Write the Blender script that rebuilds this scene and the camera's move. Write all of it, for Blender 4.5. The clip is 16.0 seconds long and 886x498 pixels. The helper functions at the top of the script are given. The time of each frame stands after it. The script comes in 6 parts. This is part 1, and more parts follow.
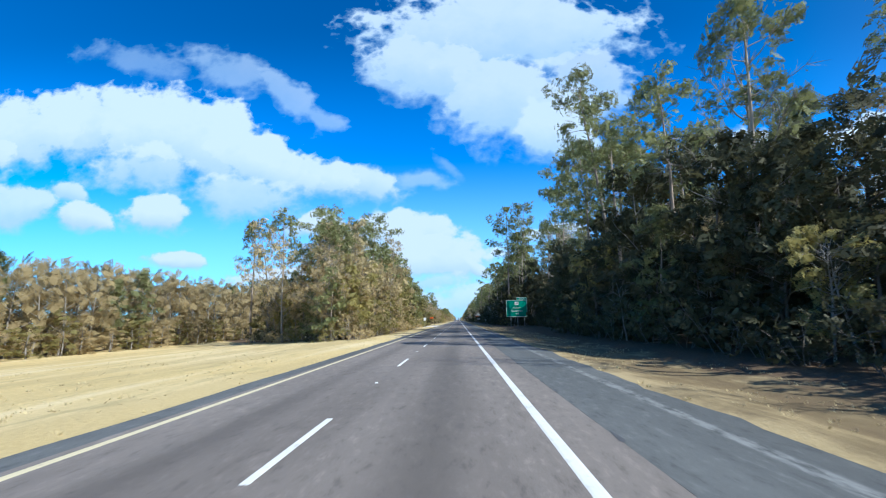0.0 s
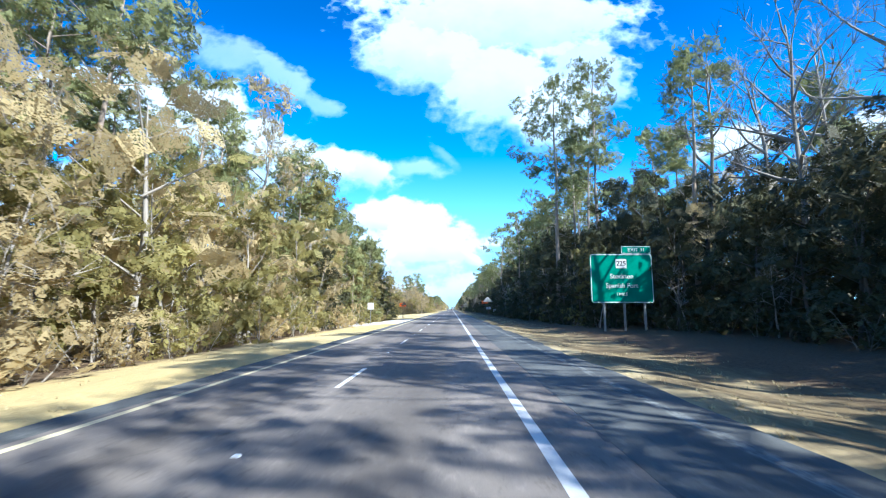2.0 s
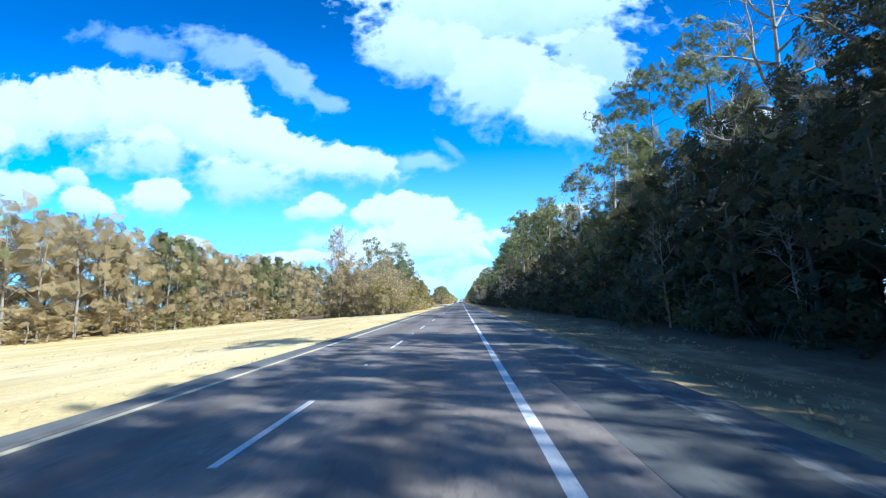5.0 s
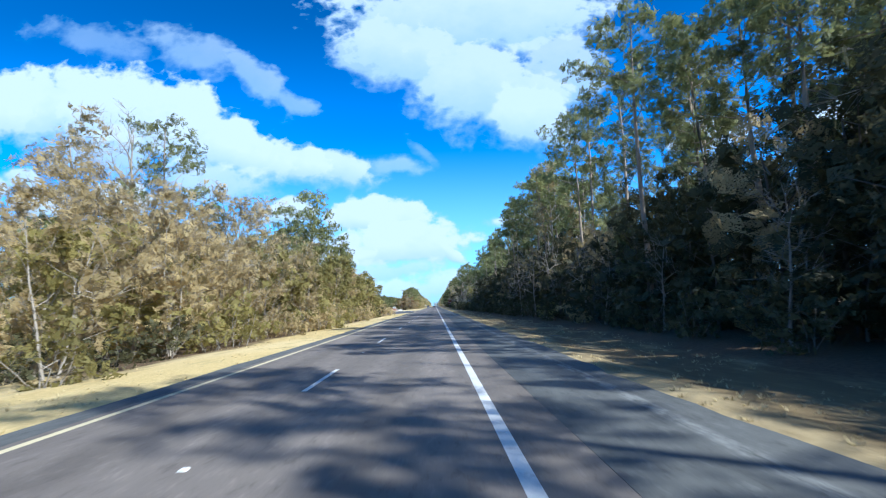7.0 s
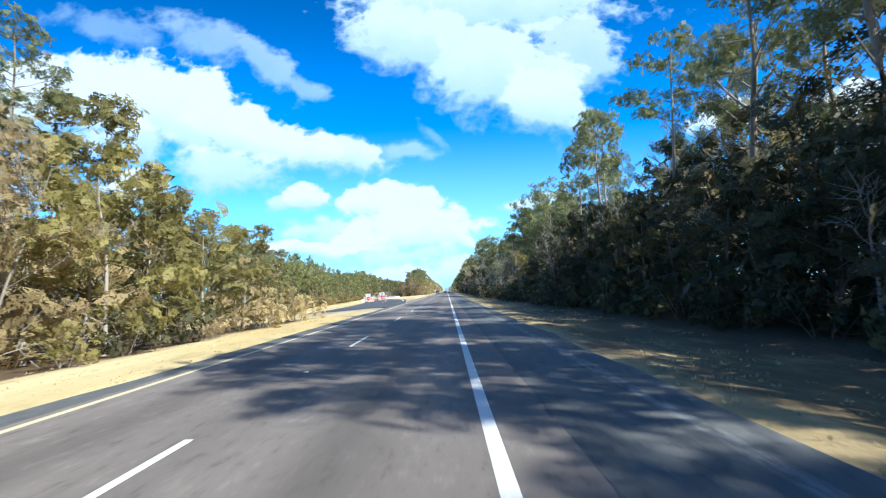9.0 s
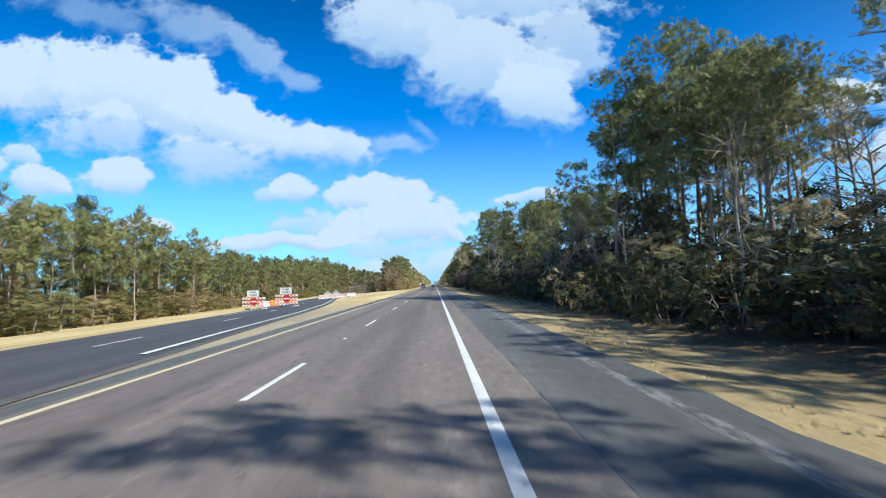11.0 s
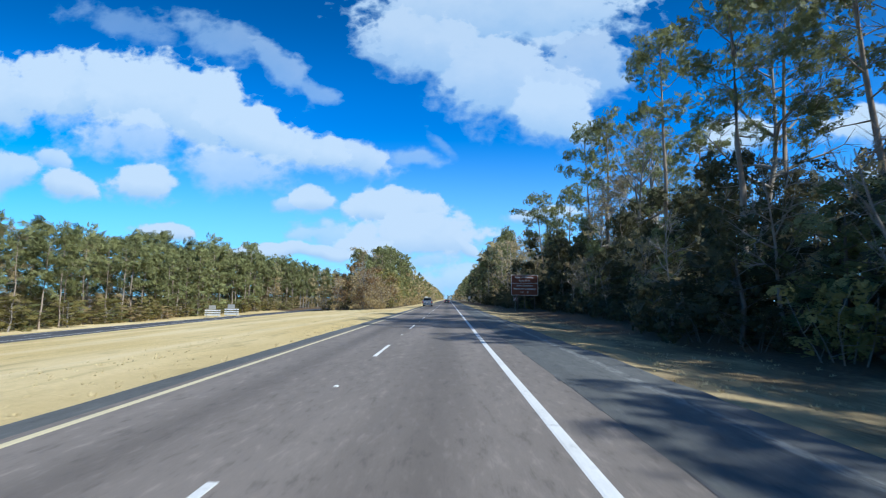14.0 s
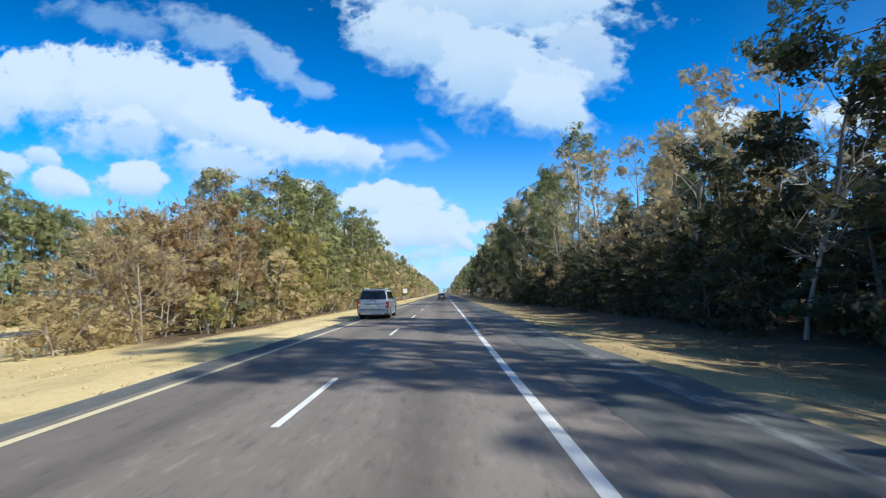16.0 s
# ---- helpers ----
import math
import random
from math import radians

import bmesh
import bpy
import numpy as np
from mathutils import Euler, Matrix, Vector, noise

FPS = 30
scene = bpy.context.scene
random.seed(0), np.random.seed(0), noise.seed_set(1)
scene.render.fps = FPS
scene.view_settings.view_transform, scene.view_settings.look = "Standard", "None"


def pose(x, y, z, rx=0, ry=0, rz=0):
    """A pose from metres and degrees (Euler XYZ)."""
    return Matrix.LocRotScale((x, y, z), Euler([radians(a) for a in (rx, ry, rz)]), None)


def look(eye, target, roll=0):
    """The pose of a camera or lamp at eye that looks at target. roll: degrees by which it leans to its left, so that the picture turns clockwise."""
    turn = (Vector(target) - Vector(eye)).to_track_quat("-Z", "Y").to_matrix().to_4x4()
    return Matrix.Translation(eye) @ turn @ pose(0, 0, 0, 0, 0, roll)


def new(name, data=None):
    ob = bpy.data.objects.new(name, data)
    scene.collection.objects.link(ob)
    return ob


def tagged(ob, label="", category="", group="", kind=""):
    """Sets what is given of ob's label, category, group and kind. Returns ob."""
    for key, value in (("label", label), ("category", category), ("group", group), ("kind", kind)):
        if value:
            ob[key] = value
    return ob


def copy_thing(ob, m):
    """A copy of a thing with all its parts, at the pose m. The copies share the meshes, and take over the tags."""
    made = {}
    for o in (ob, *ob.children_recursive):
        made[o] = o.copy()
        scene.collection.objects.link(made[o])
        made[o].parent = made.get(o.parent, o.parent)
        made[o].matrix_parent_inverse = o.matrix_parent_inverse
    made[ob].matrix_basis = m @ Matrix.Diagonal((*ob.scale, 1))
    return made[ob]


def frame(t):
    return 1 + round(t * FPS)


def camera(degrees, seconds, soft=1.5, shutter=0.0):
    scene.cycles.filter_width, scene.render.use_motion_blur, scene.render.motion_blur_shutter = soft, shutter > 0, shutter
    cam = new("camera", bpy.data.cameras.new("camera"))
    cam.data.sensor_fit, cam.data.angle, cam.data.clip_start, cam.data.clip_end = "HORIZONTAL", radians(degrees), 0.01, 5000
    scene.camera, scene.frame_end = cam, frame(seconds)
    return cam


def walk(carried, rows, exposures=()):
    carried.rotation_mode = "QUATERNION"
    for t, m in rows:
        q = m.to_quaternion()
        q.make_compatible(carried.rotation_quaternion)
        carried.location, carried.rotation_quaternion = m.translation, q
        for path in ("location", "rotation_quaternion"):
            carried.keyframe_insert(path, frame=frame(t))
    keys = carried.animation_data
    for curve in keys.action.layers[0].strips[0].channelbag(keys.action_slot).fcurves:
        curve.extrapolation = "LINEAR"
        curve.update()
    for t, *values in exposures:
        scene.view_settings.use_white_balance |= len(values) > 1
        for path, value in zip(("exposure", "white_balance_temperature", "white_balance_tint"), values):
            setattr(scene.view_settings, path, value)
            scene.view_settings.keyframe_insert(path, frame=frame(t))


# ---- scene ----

# camera
PATH = [
    (0.0, -1.34, 4.03, 9.1, 0.87, 2.02), (0.5, -1.32, 20.98, 9.39, 0.38, 1.99), (1.0, -1.3, 38.2, 9.85, 0.31, 1.07),
    (1.5, -1.2, 55.3, 9.3, -0.07, 1.24), (2.0, -1.16, 72.28, 7.68, -0.11, 1.17), (2.5, -1.19, 89.59, 8.22, 0.45, 1.6),
    (3.0, -1.11, 106.77, 8.74, 1.35, 2.13), (3.5, -1.07, 123.69, 8.91, 1.01, 2.58), (4.0, -1.0, 140.74, 7.79, 1.65, 3.53),
    (6.5, -0.92, 225.89, 6.52, 1.47, -0.64), (7.0, -0.85, 243.12, 7.23, 1.92, -1.01), (7.5, -0.88, 260.53, 7.47, 0.51, -0.8),
    (8.0, -0.65, 277.36, 6.86, 1.56, -0.5), (8.5, -0.47, 294.32, 6.02, 1.88, 0.62), (11.0, -0.67, 379.89, 4.5, 1.53, -1.0),
    (11.5, -0.8, 396.96, 5.22, 0.98, -1.32), (12.0, -0.92, 414.13, 5.29, 0.54, -1.4), (12.5, -1.15, 431.47, 6.7, 1.04, 0.96),
    (13.0, -1.37, 448.27, 6.21, 0.06, 1.82), (13.5, -1.51, 465.62, 5.74, 0.09, 0.06), (14.0, -1.51, 483.34, 6.4, -0.53, 0.69),
    (14.5, -1.59, 499.91, 5.97, -0.14, 0.31), (15.0, -1.52, 517.46, 6.13, -0.47, 0.46), (15.5, -1.49, 534.47, 6.05, -0.0, -0.11),
    (16.0, -1.49, 551.71, 5.57, 0.3, 0.14),
]
cam = camera(90.0, 16.0, soft=1.1, shutter=0.05)
walk(cam, [(t, pose(x, y, 1.70, 90 + pitch, roll, yaw)) for t, x, y, pitch, roll, yaw in PATH],
     exposures=[(0.0, 0.73, 5300, 4), (0.5, 0.58, 5150, 4), (1.0, 0.72, 5100, 4), (1.5, 1.6, 4850, 4), (2.0, 1.5, 5080, 4), (2.5, 1.22, 5120, 4),
                (3.0, 1.1, 4920, 4), (3.5, 1.22, 5000, 4), (4.2, 1.22, 4980, 4), (6.4, 0.88, 5220, 4), (7.0, 0.88, 5150, 4), (7.5, 1.08, 5120, 4),
                (8.0, 0.98, 5050, 4), (8.6, 1.16, 5300, 4), (10.9, 0.62, 5650, 4), (11.5, 0.64, 5700, 4), (12.0, 0.58, 5750, 4), (12.4, 0.62, 5250, 3),
                (13.0, 0.78, 5750, 4), (13.5, 0.66, 5750, 4), (14.0, 0.48, 5300, 4), (14.5, 0.68, 5550, 4), (15.0, 0.54, 5450, 4), (15.5, 0.68, 5750, 4),
                (16.0, 0.64, 5700, 4)])

# sun and sky
SUN_AZ = math.atan2(0.86, -0.5)      # clockwise from +y: behind the traveller, to the right
SUN_EL = radians(40)
sun_data = bpy.data.lights.new("sun", "SUN")
sun_data.energy, sun_data.angle, sun_data.color = 4.6, radians(0.55), (1.0, 0.9, 0.76)
sun = new("sun", sun_data)
to_sun = Vector((math.sin(SUN_AZ) * math.cos(SUN_EL), math.cos(SUN_AZ) * math.cos(SUN_EL), math.sin(SUN_EL)))
sun.matrix_world = look(to_sun * 300, (0, 0, 0))


class Nodes:
    """Short hand for node trees."""

    def __init__(self, tree):
        self.tree = tree
        tree.nodes.clear()

    def add(self, kind):
        return self.tree.nodes.new(kind)

    def put(self, socket, value):
        if isinstance(value, bpy.types.NodeSocket):
            self.tree.links.new(value, socket)
        elif value is not None:
            socket.default_value = value

    def math(self, op, a, b=None, c=None, clamp=False):
        n = self.add("ShaderNodeMath")
        n.operation, n.use_clamp = op, clamp
        for s, v in zip(n.inputs, (a, b, c)):
            self.put(s, v)
        return n.outputs[0]

    def mix(self, f, a, b, blend="MIX"):
        n = self.add("ShaderNodeMix")
        n.data_type, n.blend_type = "RGBA", blend
        self.put(n.inputs[0], f)
        for s, v in ((n.inputs[6], a), (n.inputs[7], b)):
            self.put(s, (*v, 1) if isinstance(v, tuple) and len(v) == 3 else v)
        return n.outputs[2]

    def noise(self, vec, scale, detail=4, rough=0.55):
        n = self.add("ShaderNodeTexNoise")
        self.put(n.inputs["Vector"], vec)
        n.inputs["Scale"].default_value, n.inputs["Detail"].default_value, n.inputs["Roughness"].default_value = scale, detail, rough
        return n.outputs["Fac"]

    def ramp(self, f, lo, hi, a=0.0, b=1.0, smooth=True):
        n = self.add("ShaderNodeMapRange")
        n.interpolation_type = "SMOOTHSTEP" if smooth else "LINEAR"
        for s, v in zip(n.inputs, (f, lo, hi, a, b)):
            self.put(s, v)
        return n.outputs[0]

    def vec(self, x, y, z):
        n = self.add("ShaderNodeCombineXYZ")
        for s, v in zip(n.inputs, (x, y, z)):
            self.put(s, v)
        return n.outputs[0]

    def scale(self, vec, xyz):
        n = self.add("ShaderNodeVectorMath")
        n.operation = "MULTIPLY"
        self.put(n.inputs[0], vec)
        n.inputs[1].default_value = xyz
        return n.outputs[0]


# clouds: bearing and height as tangents, half width, half height, slope, whiteness, softness of the edge
CLOUDS = [
    (0.116, 0.689, 0.332, 0.141, 0, 0.9, 0.3), (-0.022, 0.581, 0.196, 0.103, -0.25, 0.9, 0.3), (0.146, 0.501, 0.196, 0.123, -0.2, 0.9, 0.3), (0.234, 0.437, 0.11, 0.089, -0.1, 0.95, 0.3),
    (0.318, 0.537, 0.112, 0.118, 0, 0.8, 0.45), (-0.143, 0.596, 0.079, 0.068, -0.2, 0.8, 0.45), (-0.894, 0.485, 0.171, 0.094, 0.1, 1, 0.3), (-0.74, 0.47, 0.184, 0.115, 0, 1, 0.3),
    (-0.586, 0.429, 0.16, 0.114, -0.35, 1, 0.3), (-0.462, 0.369, 0.136, 0.082, -0.35, 1, 0.3), (-0.339, 0.337, 0.123, 0.058, -0.3, 1, 0.4), (-0.222, 0.316, 0.124, 0.043, -0.12, 0.95, 0.6),
    (-0.104, 0.319, 0.094, 0.026, 0, 0.6, 1), (-0.521, 0.304, 0.171, 0.067, -0.1, 0.85, 1), (-0.754, 0.371, 0.195, 0.071, 0, 0.85, 1), (-0.156, 0.207, 0.08, 0.045, 0, 1.2, 0.2),
    (-0.07, 0.196, 0.072, 0.039, -0.1, 1.2, 0.2), (-0.303, 0.213, 0.056, 0.034, -0.1, 1, 0.5), (-0.37, 0.208, 0.038, 0.018, 0, 0.8, 0.8), (0.022, 0.121, 0.057, 0.028, -0.6, 1, 0.4),
    (-0.342, 0.097, 0.178, 0.022, 0, 1, 0.4), (-0.189, 0.117, 0.077, 0.026, 0, 1, 0.4), (-0.1, 0.083, 0.141, 0.036, 0, 0.8, 1), (0.007, 0.048, 0.115, 0.038, 0, 0.8, 1),
    (-0.717, 0.25, 0.083, 0.047, -0.1, 1, 0.5), (-0.895, 0.252, 0.079, 0.04, -0.2, 1, 0.4), (-0.934, 0.319, 0.06, 0.032, -0.3, 0.9, 0.6), (-0.651, 0.142, 0.075, 0.02, -0.1, 1, 0.4),
    (-0.553, 0.616, 0.138, 0.055, -0.35, 0.55, 1), (-0.414, 0.548, 0.094, 0.053, -0.6, 0.6, 0.8), (-0.321, 0.495, 0.062, 0.029, -0.5, 0.55, 0.9), (-0.023, 0.36, 0.042, 0.022, -0.75, 0.34, 1),
    (-0.802, 0.653, 0.174, 0.037, -0.2, 0.4, 1), (0.218, 0.192, 0.086, 0.018, 0, 0.9, 0.6), (0.669, 0.378, 0.09, 0.042, 0.2, 1, 0.4), (0.982, 0.405, 0.117, 0.048, 0.1, 1, 0.4),
    (1.432, 0.525, 0.334, 0.124, 0.1, 0.8, 0.6), (-1.432, 0.382, 0.334, 0.134, 0, 0.9, 0.5), (1.146, 0.286, 0.191, 0.076, 0, 0.9, 0.5), (-0.07, 0.135, 0.17, 0.07, 0, 1.1, 0.55),
    (-0.25, 0.13, 0.12, 0.045, 0, 0.8, 0.8), (-0.02, 0.03, 0.3, 0.05, 0, 0.85, 1.0), (-1.12, 0.46, 0.22, 0.1, 0.05, 1, 0.3), (-1.08, 0.28, 0.13, 0.05, 0, 0.9, 0.5),
]
world = bpy.data.worlds.new("sky")
scene.world = world
world.use_nodes = True
w = Nodes(world.node_tree)
gen = w.add("ShaderNodeTexCoord").outputs["Generated"]
xyz = w.add("ShaderNodeSeparateXYZ")
w.put(xyz.inputs[0], gen)
dx, dy, dz = xyz.outputs
ahead = w.math("MAXIMUM", w.math("ABSOLUTE", dy), 0.12)
u, v = w.math("DIVIDE", dx, ahead), w.math("DIVIDE", dz, ahead)
side = w.ramp(dy, -0.05, 0.1, 7.0, 0.0)
uv = w.vec(u, v, side)
drift_u = w.math("MULTIPLY", w.math("SUBTRACT", w.noise(uv, 4.0, 3, 0.5), 0.5), 0.10)
drift_v = w.math("MULTIPLY", w.math("SUBTRACT", w.noise(w.vec(v, u, 3.0), 5.0, 3, 0.5), 0.5), 0.07)
wu, wv = w.math("ADD", u, drift_u), w.math("ADD", v, drift_v)
puff_noise = w.noise(w.vec(u, w.math("MULTIPLY", v, 1.25), side), 12.0, 6, 0.5)
knobs = w.math("ABSOLUTE", w.math("SUBTRACT", w.noise(w.vec(u, w.math("MULTIPLY", v, 1.3), 4.0), 21.0, 3, 0.5), 0.5))
billow = w.math("SUBTRACT", w.math("SUBTRACT", puff_noise, 0.42), w.math("MULTIPLY", knobs, 0.65))
wisp = w.math("SUBTRACT", w.noise(w.scale(uv, (3.0, 8.0, 1.0)), 1.4, 5, 0.55), 0.5)
cover, shade = 0.0, 0.0
for cu, cv, ru, rv, slope, white, soft_edge in CLOUDS:
    du = w.math("SUBTRACT", wu, cu)
    dv = w.math("SUBTRACT", w.math("SUBTRACT", wv, cv), w.math("MULTIPLY", du, slope))
    a, b = w.math("DIVIDE", du, ru * 1.12), w.math("DIVIDE", dv, rv * 1.15)
    r = w.math("SQRT", w.math("MULTIPLY_ADD", a, a, w.math("MULTIPLY", b, b)))
    e = w.math("MULTIPLY_ADD", billow, 1.25 + 0.5 * soft_edge, w.math("SUBTRACT", 1.0, r))
    e = w.math("MULTIPLY_ADD", wisp, 0.9 * soft_edge, e)
    crisp = w.ramp(b, -0.8, 0.3, 0.5, 1.7 - 1.1 * soft_edge)      # billowing crests, soft bases
    m = w.math("MULTIPLY", w.ramp(w.math("MULTIPLY", e, crisp), 0.0, 0.42), min(white, 1.0))
    cover = w.math("MAXIMUM", cover, m)
    shade = w.math("MAXIMUM", shade, w.math("MULTIPLY", m, w.ramp(b, -1.0, 0.65, 0.1 * white, 1.05 * white)))
sky = w.add("ShaderNodeTexSky")
sky.sky_type, sky.sun_disc = "NISHITA", False
sky.sun_elevation, sky.sun_rotation = SUN_EL, SUN_AZ
sky.air_density, sky.dust_density, sky.ozone_density = 1.0, 0.4, 2.0
away = w.ramp(w.math("MULTIPLY_ADD", dx, -0.86, w.math("MULTIPLY", dy, 0.5)), -0.75, 0.05)      # deepest blue opposite the sun
blue = w.mix(1.0, sky.outputs[0], w.mix(away, (0.75, 0.95, 1.2), (0.10, 0.86, 1.55)), "MULTIPLY")
low = w.ramp(v, 0.0, 0.42, 1.0, 0.0)
blue = w.mix(w.math("MULTIPLY", low, 0.62), blue, (5.2, 8.0, 10.2))
lit = w.mix(w.math("ADD", w.ramp(shade, 0.1, 0.95), w.math("MULTIPLY", billow, 0.7), clamp=True), (3.6, 4.9, 6.4), (5.5, 6.15, 6.85))
blue = w.mix(w.ramp(v, 0.4, 0.75, 0.0, 0.36), blue, (0.0, 0.0, 0.0))
final = w.mix(cover, blue, lit)
bg = w.add("ShaderNodeBackground")
w.put(bg.inputs[0], final)
bg.inputs[1].default_value = 0.085
w.put(w.add("ShaderNodeOutputWorld").inputs[0], bg.outputs[0])


# ---------------------------------------------------------------- materials
def material(name, base, rough=0.8, vary=None, grain=40.0, bump=0.0, metal=0.0, big=0.6, spec=0.3, isle=0.0, obj=0.0,
             space="Object", stretch=(1, 1, 1), third=None, trans=0.0, coat=0.0,
             holes=0.0, lace=11.0):
    """A principled surface. vary: second colour, mixed by noise at two scales; third: stains; isle, obj: brightness spread
    between loose pieces and between objects; trans: light that passes through leaves; holes, lace: how far and how finely a spray
    of foliage is broken up into single leaves and twigs."""
    mat = bpy.data.materials.new(name)
    mat.use_nodes = True
    n = Nodes(mat.node_tree)
    co = n.scale(n.add("ShaderNodeTexCoord").outputs[space], stretch)
    fine, broad = n.noise(co, grain, 5, 0.65), n.noise(co, big, 4, 0.55)
    col = n.mix(0.0, base, base)
    if vary:
        f = n.math("ADD", n.math("MULTIPLY", n.ramp(fine, 0.3, 0.7), 0.5), n.math("MULTIPLY", n.ramp(broad, 0.3, 0.7), 0.5))
        col = n.mix(f, base, vary)
    if third:
        col = n.mix(n.ramp(n.noise(co, big * 2.7, 6, 0.7), 0.54, 0.7, 0, 0.8), col, third)
    gain = 1.0
    if isle:
        gain = n.math("MULTIPLY_ADD", n.add("ShaderNodeNewGeometry").outputs["Random Per Island"], 2 * isle, 1 - isle)
    if obj:
        g2 = n.math("MULTIPLY_ADD", n.add("ShaderNodeObjectInfo").outputs["Random"], 2 * obj, 1 - obj)
        gain = n.math("MULTIPLY", gain, g2)
    if isle or obj:
        hs = n.add("ShaderNodeHueSaturation")
        n.put(hs.inputs["Value"], gain)
        n.put(hs.inputs["Color"], col)
        col = hs.outputs[0]
    p = n.add("ShaderNodeBsdfPrincipled")
    n.put(p.inputs["Base Color"], col)
    p.inputs["Metallic"].default_value = metal
    p.inputs["Specular IOR Level"].default_value = spec
    p.inputs["Coat Weight"].default_value = coat
    n.put(p.inputs["Roughness"], n.ramp(fine, 0.2, 0.8, max(rough - 0.08, 0.02), min(rough + 0.08, 1.0)))
    if bump:
        b = n.add("ShaderNodeBump")
        b.inputs["Strength"].default_value, b.inputs["Distance"].default_value = bump, 0.02
        n.put(b.inputs["Height"], fine)
        n.put(p.inputs["Normal"], b.outputs[0])
    shader = p.outputs[0]
    if trans:
        t = n.add("ShaderNodeBsdfTranslucent")
        n.put(t.inputs[0], col)
        m = n.add("ShaderNodeMixShader")
        m.inputs[0].default_value = trans
        n.put(m.inputs[1], shader)
        n.put(m.inputs[2], t.outputs[0])
        shader = m.outputs[0]
    if holes:
        gap = n.math("LESS_THAN", n.noise(n.add("ShaderNodeTexCoord").outputs["Object"], lace, 2, 0.6), 0.5 + (holes - 0.5) * 0.36)
        m = n.add("ShaderNodeMixShader")
        n.put(m.inputs[0], gap)
        n.put(m.inputs[1], shader)
        n.put(m.inputs[2], n.add("ShaderNodeBsdfTransparent").outputs[0])
        shader = m.outputs[0]
    n.put(n.add("ShaderNodeOutputMaterial").inputs[0], shader)
    return mat


def glass(name, tint, rough=0.03):
    mat = bpy.data.materials.new(name)
    mat.use_nodes = True
    n = Nodes(mat.node_tree)
    p = n.add("ShaderNodeBsdfPrincipled")
    p.inputs["Base Color"].default_value = (*tint, 1)
    p.inputs["Roughness"].default_value, p.inputs["Transmission Weight"].default_value = rough, 0.55
    n.put(n.add("ShaderNodeOutputMaterial").inputs[0], p.outputs[0])
    return mat


def road_material(name, base, vary, worn, lanes, pale=()):
    """Asphalt with aggregate, patches along the way, and darker or paler wheel tracks."""
    mat = bpy.data.materials.new(name)
    mat.use_nodes = True
    n = Nodes(mat.node_tree)
    co = n.add("ShaderNodeTexCoord").outputs["Object"]
    fine = n.noise(co, 55.0, 5, 0.7)
    broad = n.noise(n.scale(co, (1.0, 0.12, 1.0)), 0.7, 5, 0.6)
    patch = n.noise(n.scale(co, (0.5, 0.03, 1.0)), 1.0, 3, 0.5)
    col = n.mix(n.ramp(fine, 0.25, 0.75), base, vary)
    col = n.mix(n.math("MULTIPLY", n.ramp(broad, 0.35, 0.7), 0.55), col, worn)
    mottle = n.noise(n.scale(co, (1.0, 0.3, 1.0)), 5.0, 6, 0.75)
    col = n.mix(n.ramp(mottle, 0.52, 0.68, 0, 0.55), col, tuple(c * 0.55 for c in base))
    col = n.mix(n.ramp(mottle, 0.48, 0.33, 0, 0.5), col, tuple(c * 1.25 for c in worn))
    col = n.mix(n.math("MULTIPLY", n.ramp(patch, 0.45, 0.62), 0.35), col, tuple(c * 0.6 for c in base))
    s = n.add("ShaderNodeSeparateXYZ")
    n.put(s.inputs[0], co)
    track = 0.0
    for x, wide in lanes:
        d = n.math("ABSOLUTE", n.math("SUBTRACT", s.outputs[0], x))
        track = n.math("MAXIMUM", track, n.ramp(d, 0.0, wide, 1.0, 0.0))
    col = n.mix(n.math("MULTIPLY", track, n.ramp(broad, 0.2, 0.8, 0.25, 0.6)), col, tuple(c * 0.5 for c in base))
    for x, wide in pale:
        d = n.math("ABSOLUTE", n.math("SUBTRACT", n.math("MULTIPLY_ADD", broad, 0.2, s.outputs[0]), x + 0.1))
        col = n.mix(n.math("MULTIPLY", n.ramp(d, wide * 0.5, wide, 0.75, 0.0), n.ramp(mottle, 0.6, 0.4)), col, tuple(c * 1.7 for c in worn))
    p = n.add("ShaderNodeBsdfPrincipled")
    n.put(p.inputs["Base Color"], col)
    p.inputs["Specular IOR Level"].default_value = 0.35
    n.put(p.inputs["Roughness"], n.ramp(fine, 0.2, 0.8, 0.72, 0.92))
    b = n.add("ShaderNodeBump")
    b.inputs["Strength"].default_value, b.inputs["Distance"].default_value = 0.5, 0.01
    n.put(b.inputs["Height"], fine)
    n.put(p.inputs["Normal"], b.outputs[0])
    n.put(n.add("ShaderNodeOutputMaterial").inputs[0], p.outputs[0])
    return mat


M_LANE = road_material("lane_asphalt", (0.138, 0.117, 0.099), (0.215, 0.185, 0.158), (0.245, 0.21, 0.18), [(-1.75, 0.75), (-5.1, 0.6)])
M_SHOULDER = road_material("shoulder_asphalt", (0.078, 0.08, 0.077), (0.125, 0.128, 0.122), (0.15, 0.152, 0.143), [], [(2.52, 0.17)])
M_NEWROAD = road_material("dark_asphalt", (0.06, 0.062, 0.066), (0.10, 0.10, 0.105), (0.10, 0.10, 0.10), [])
M_WHITE_LINE = material("white_road_paint", (0.74, 0.73, 0.70), 0.7, (0.58, 0.57, 0.54), 30, 0.3, third=(0.38, 0.36, 0.34), big=1.2)
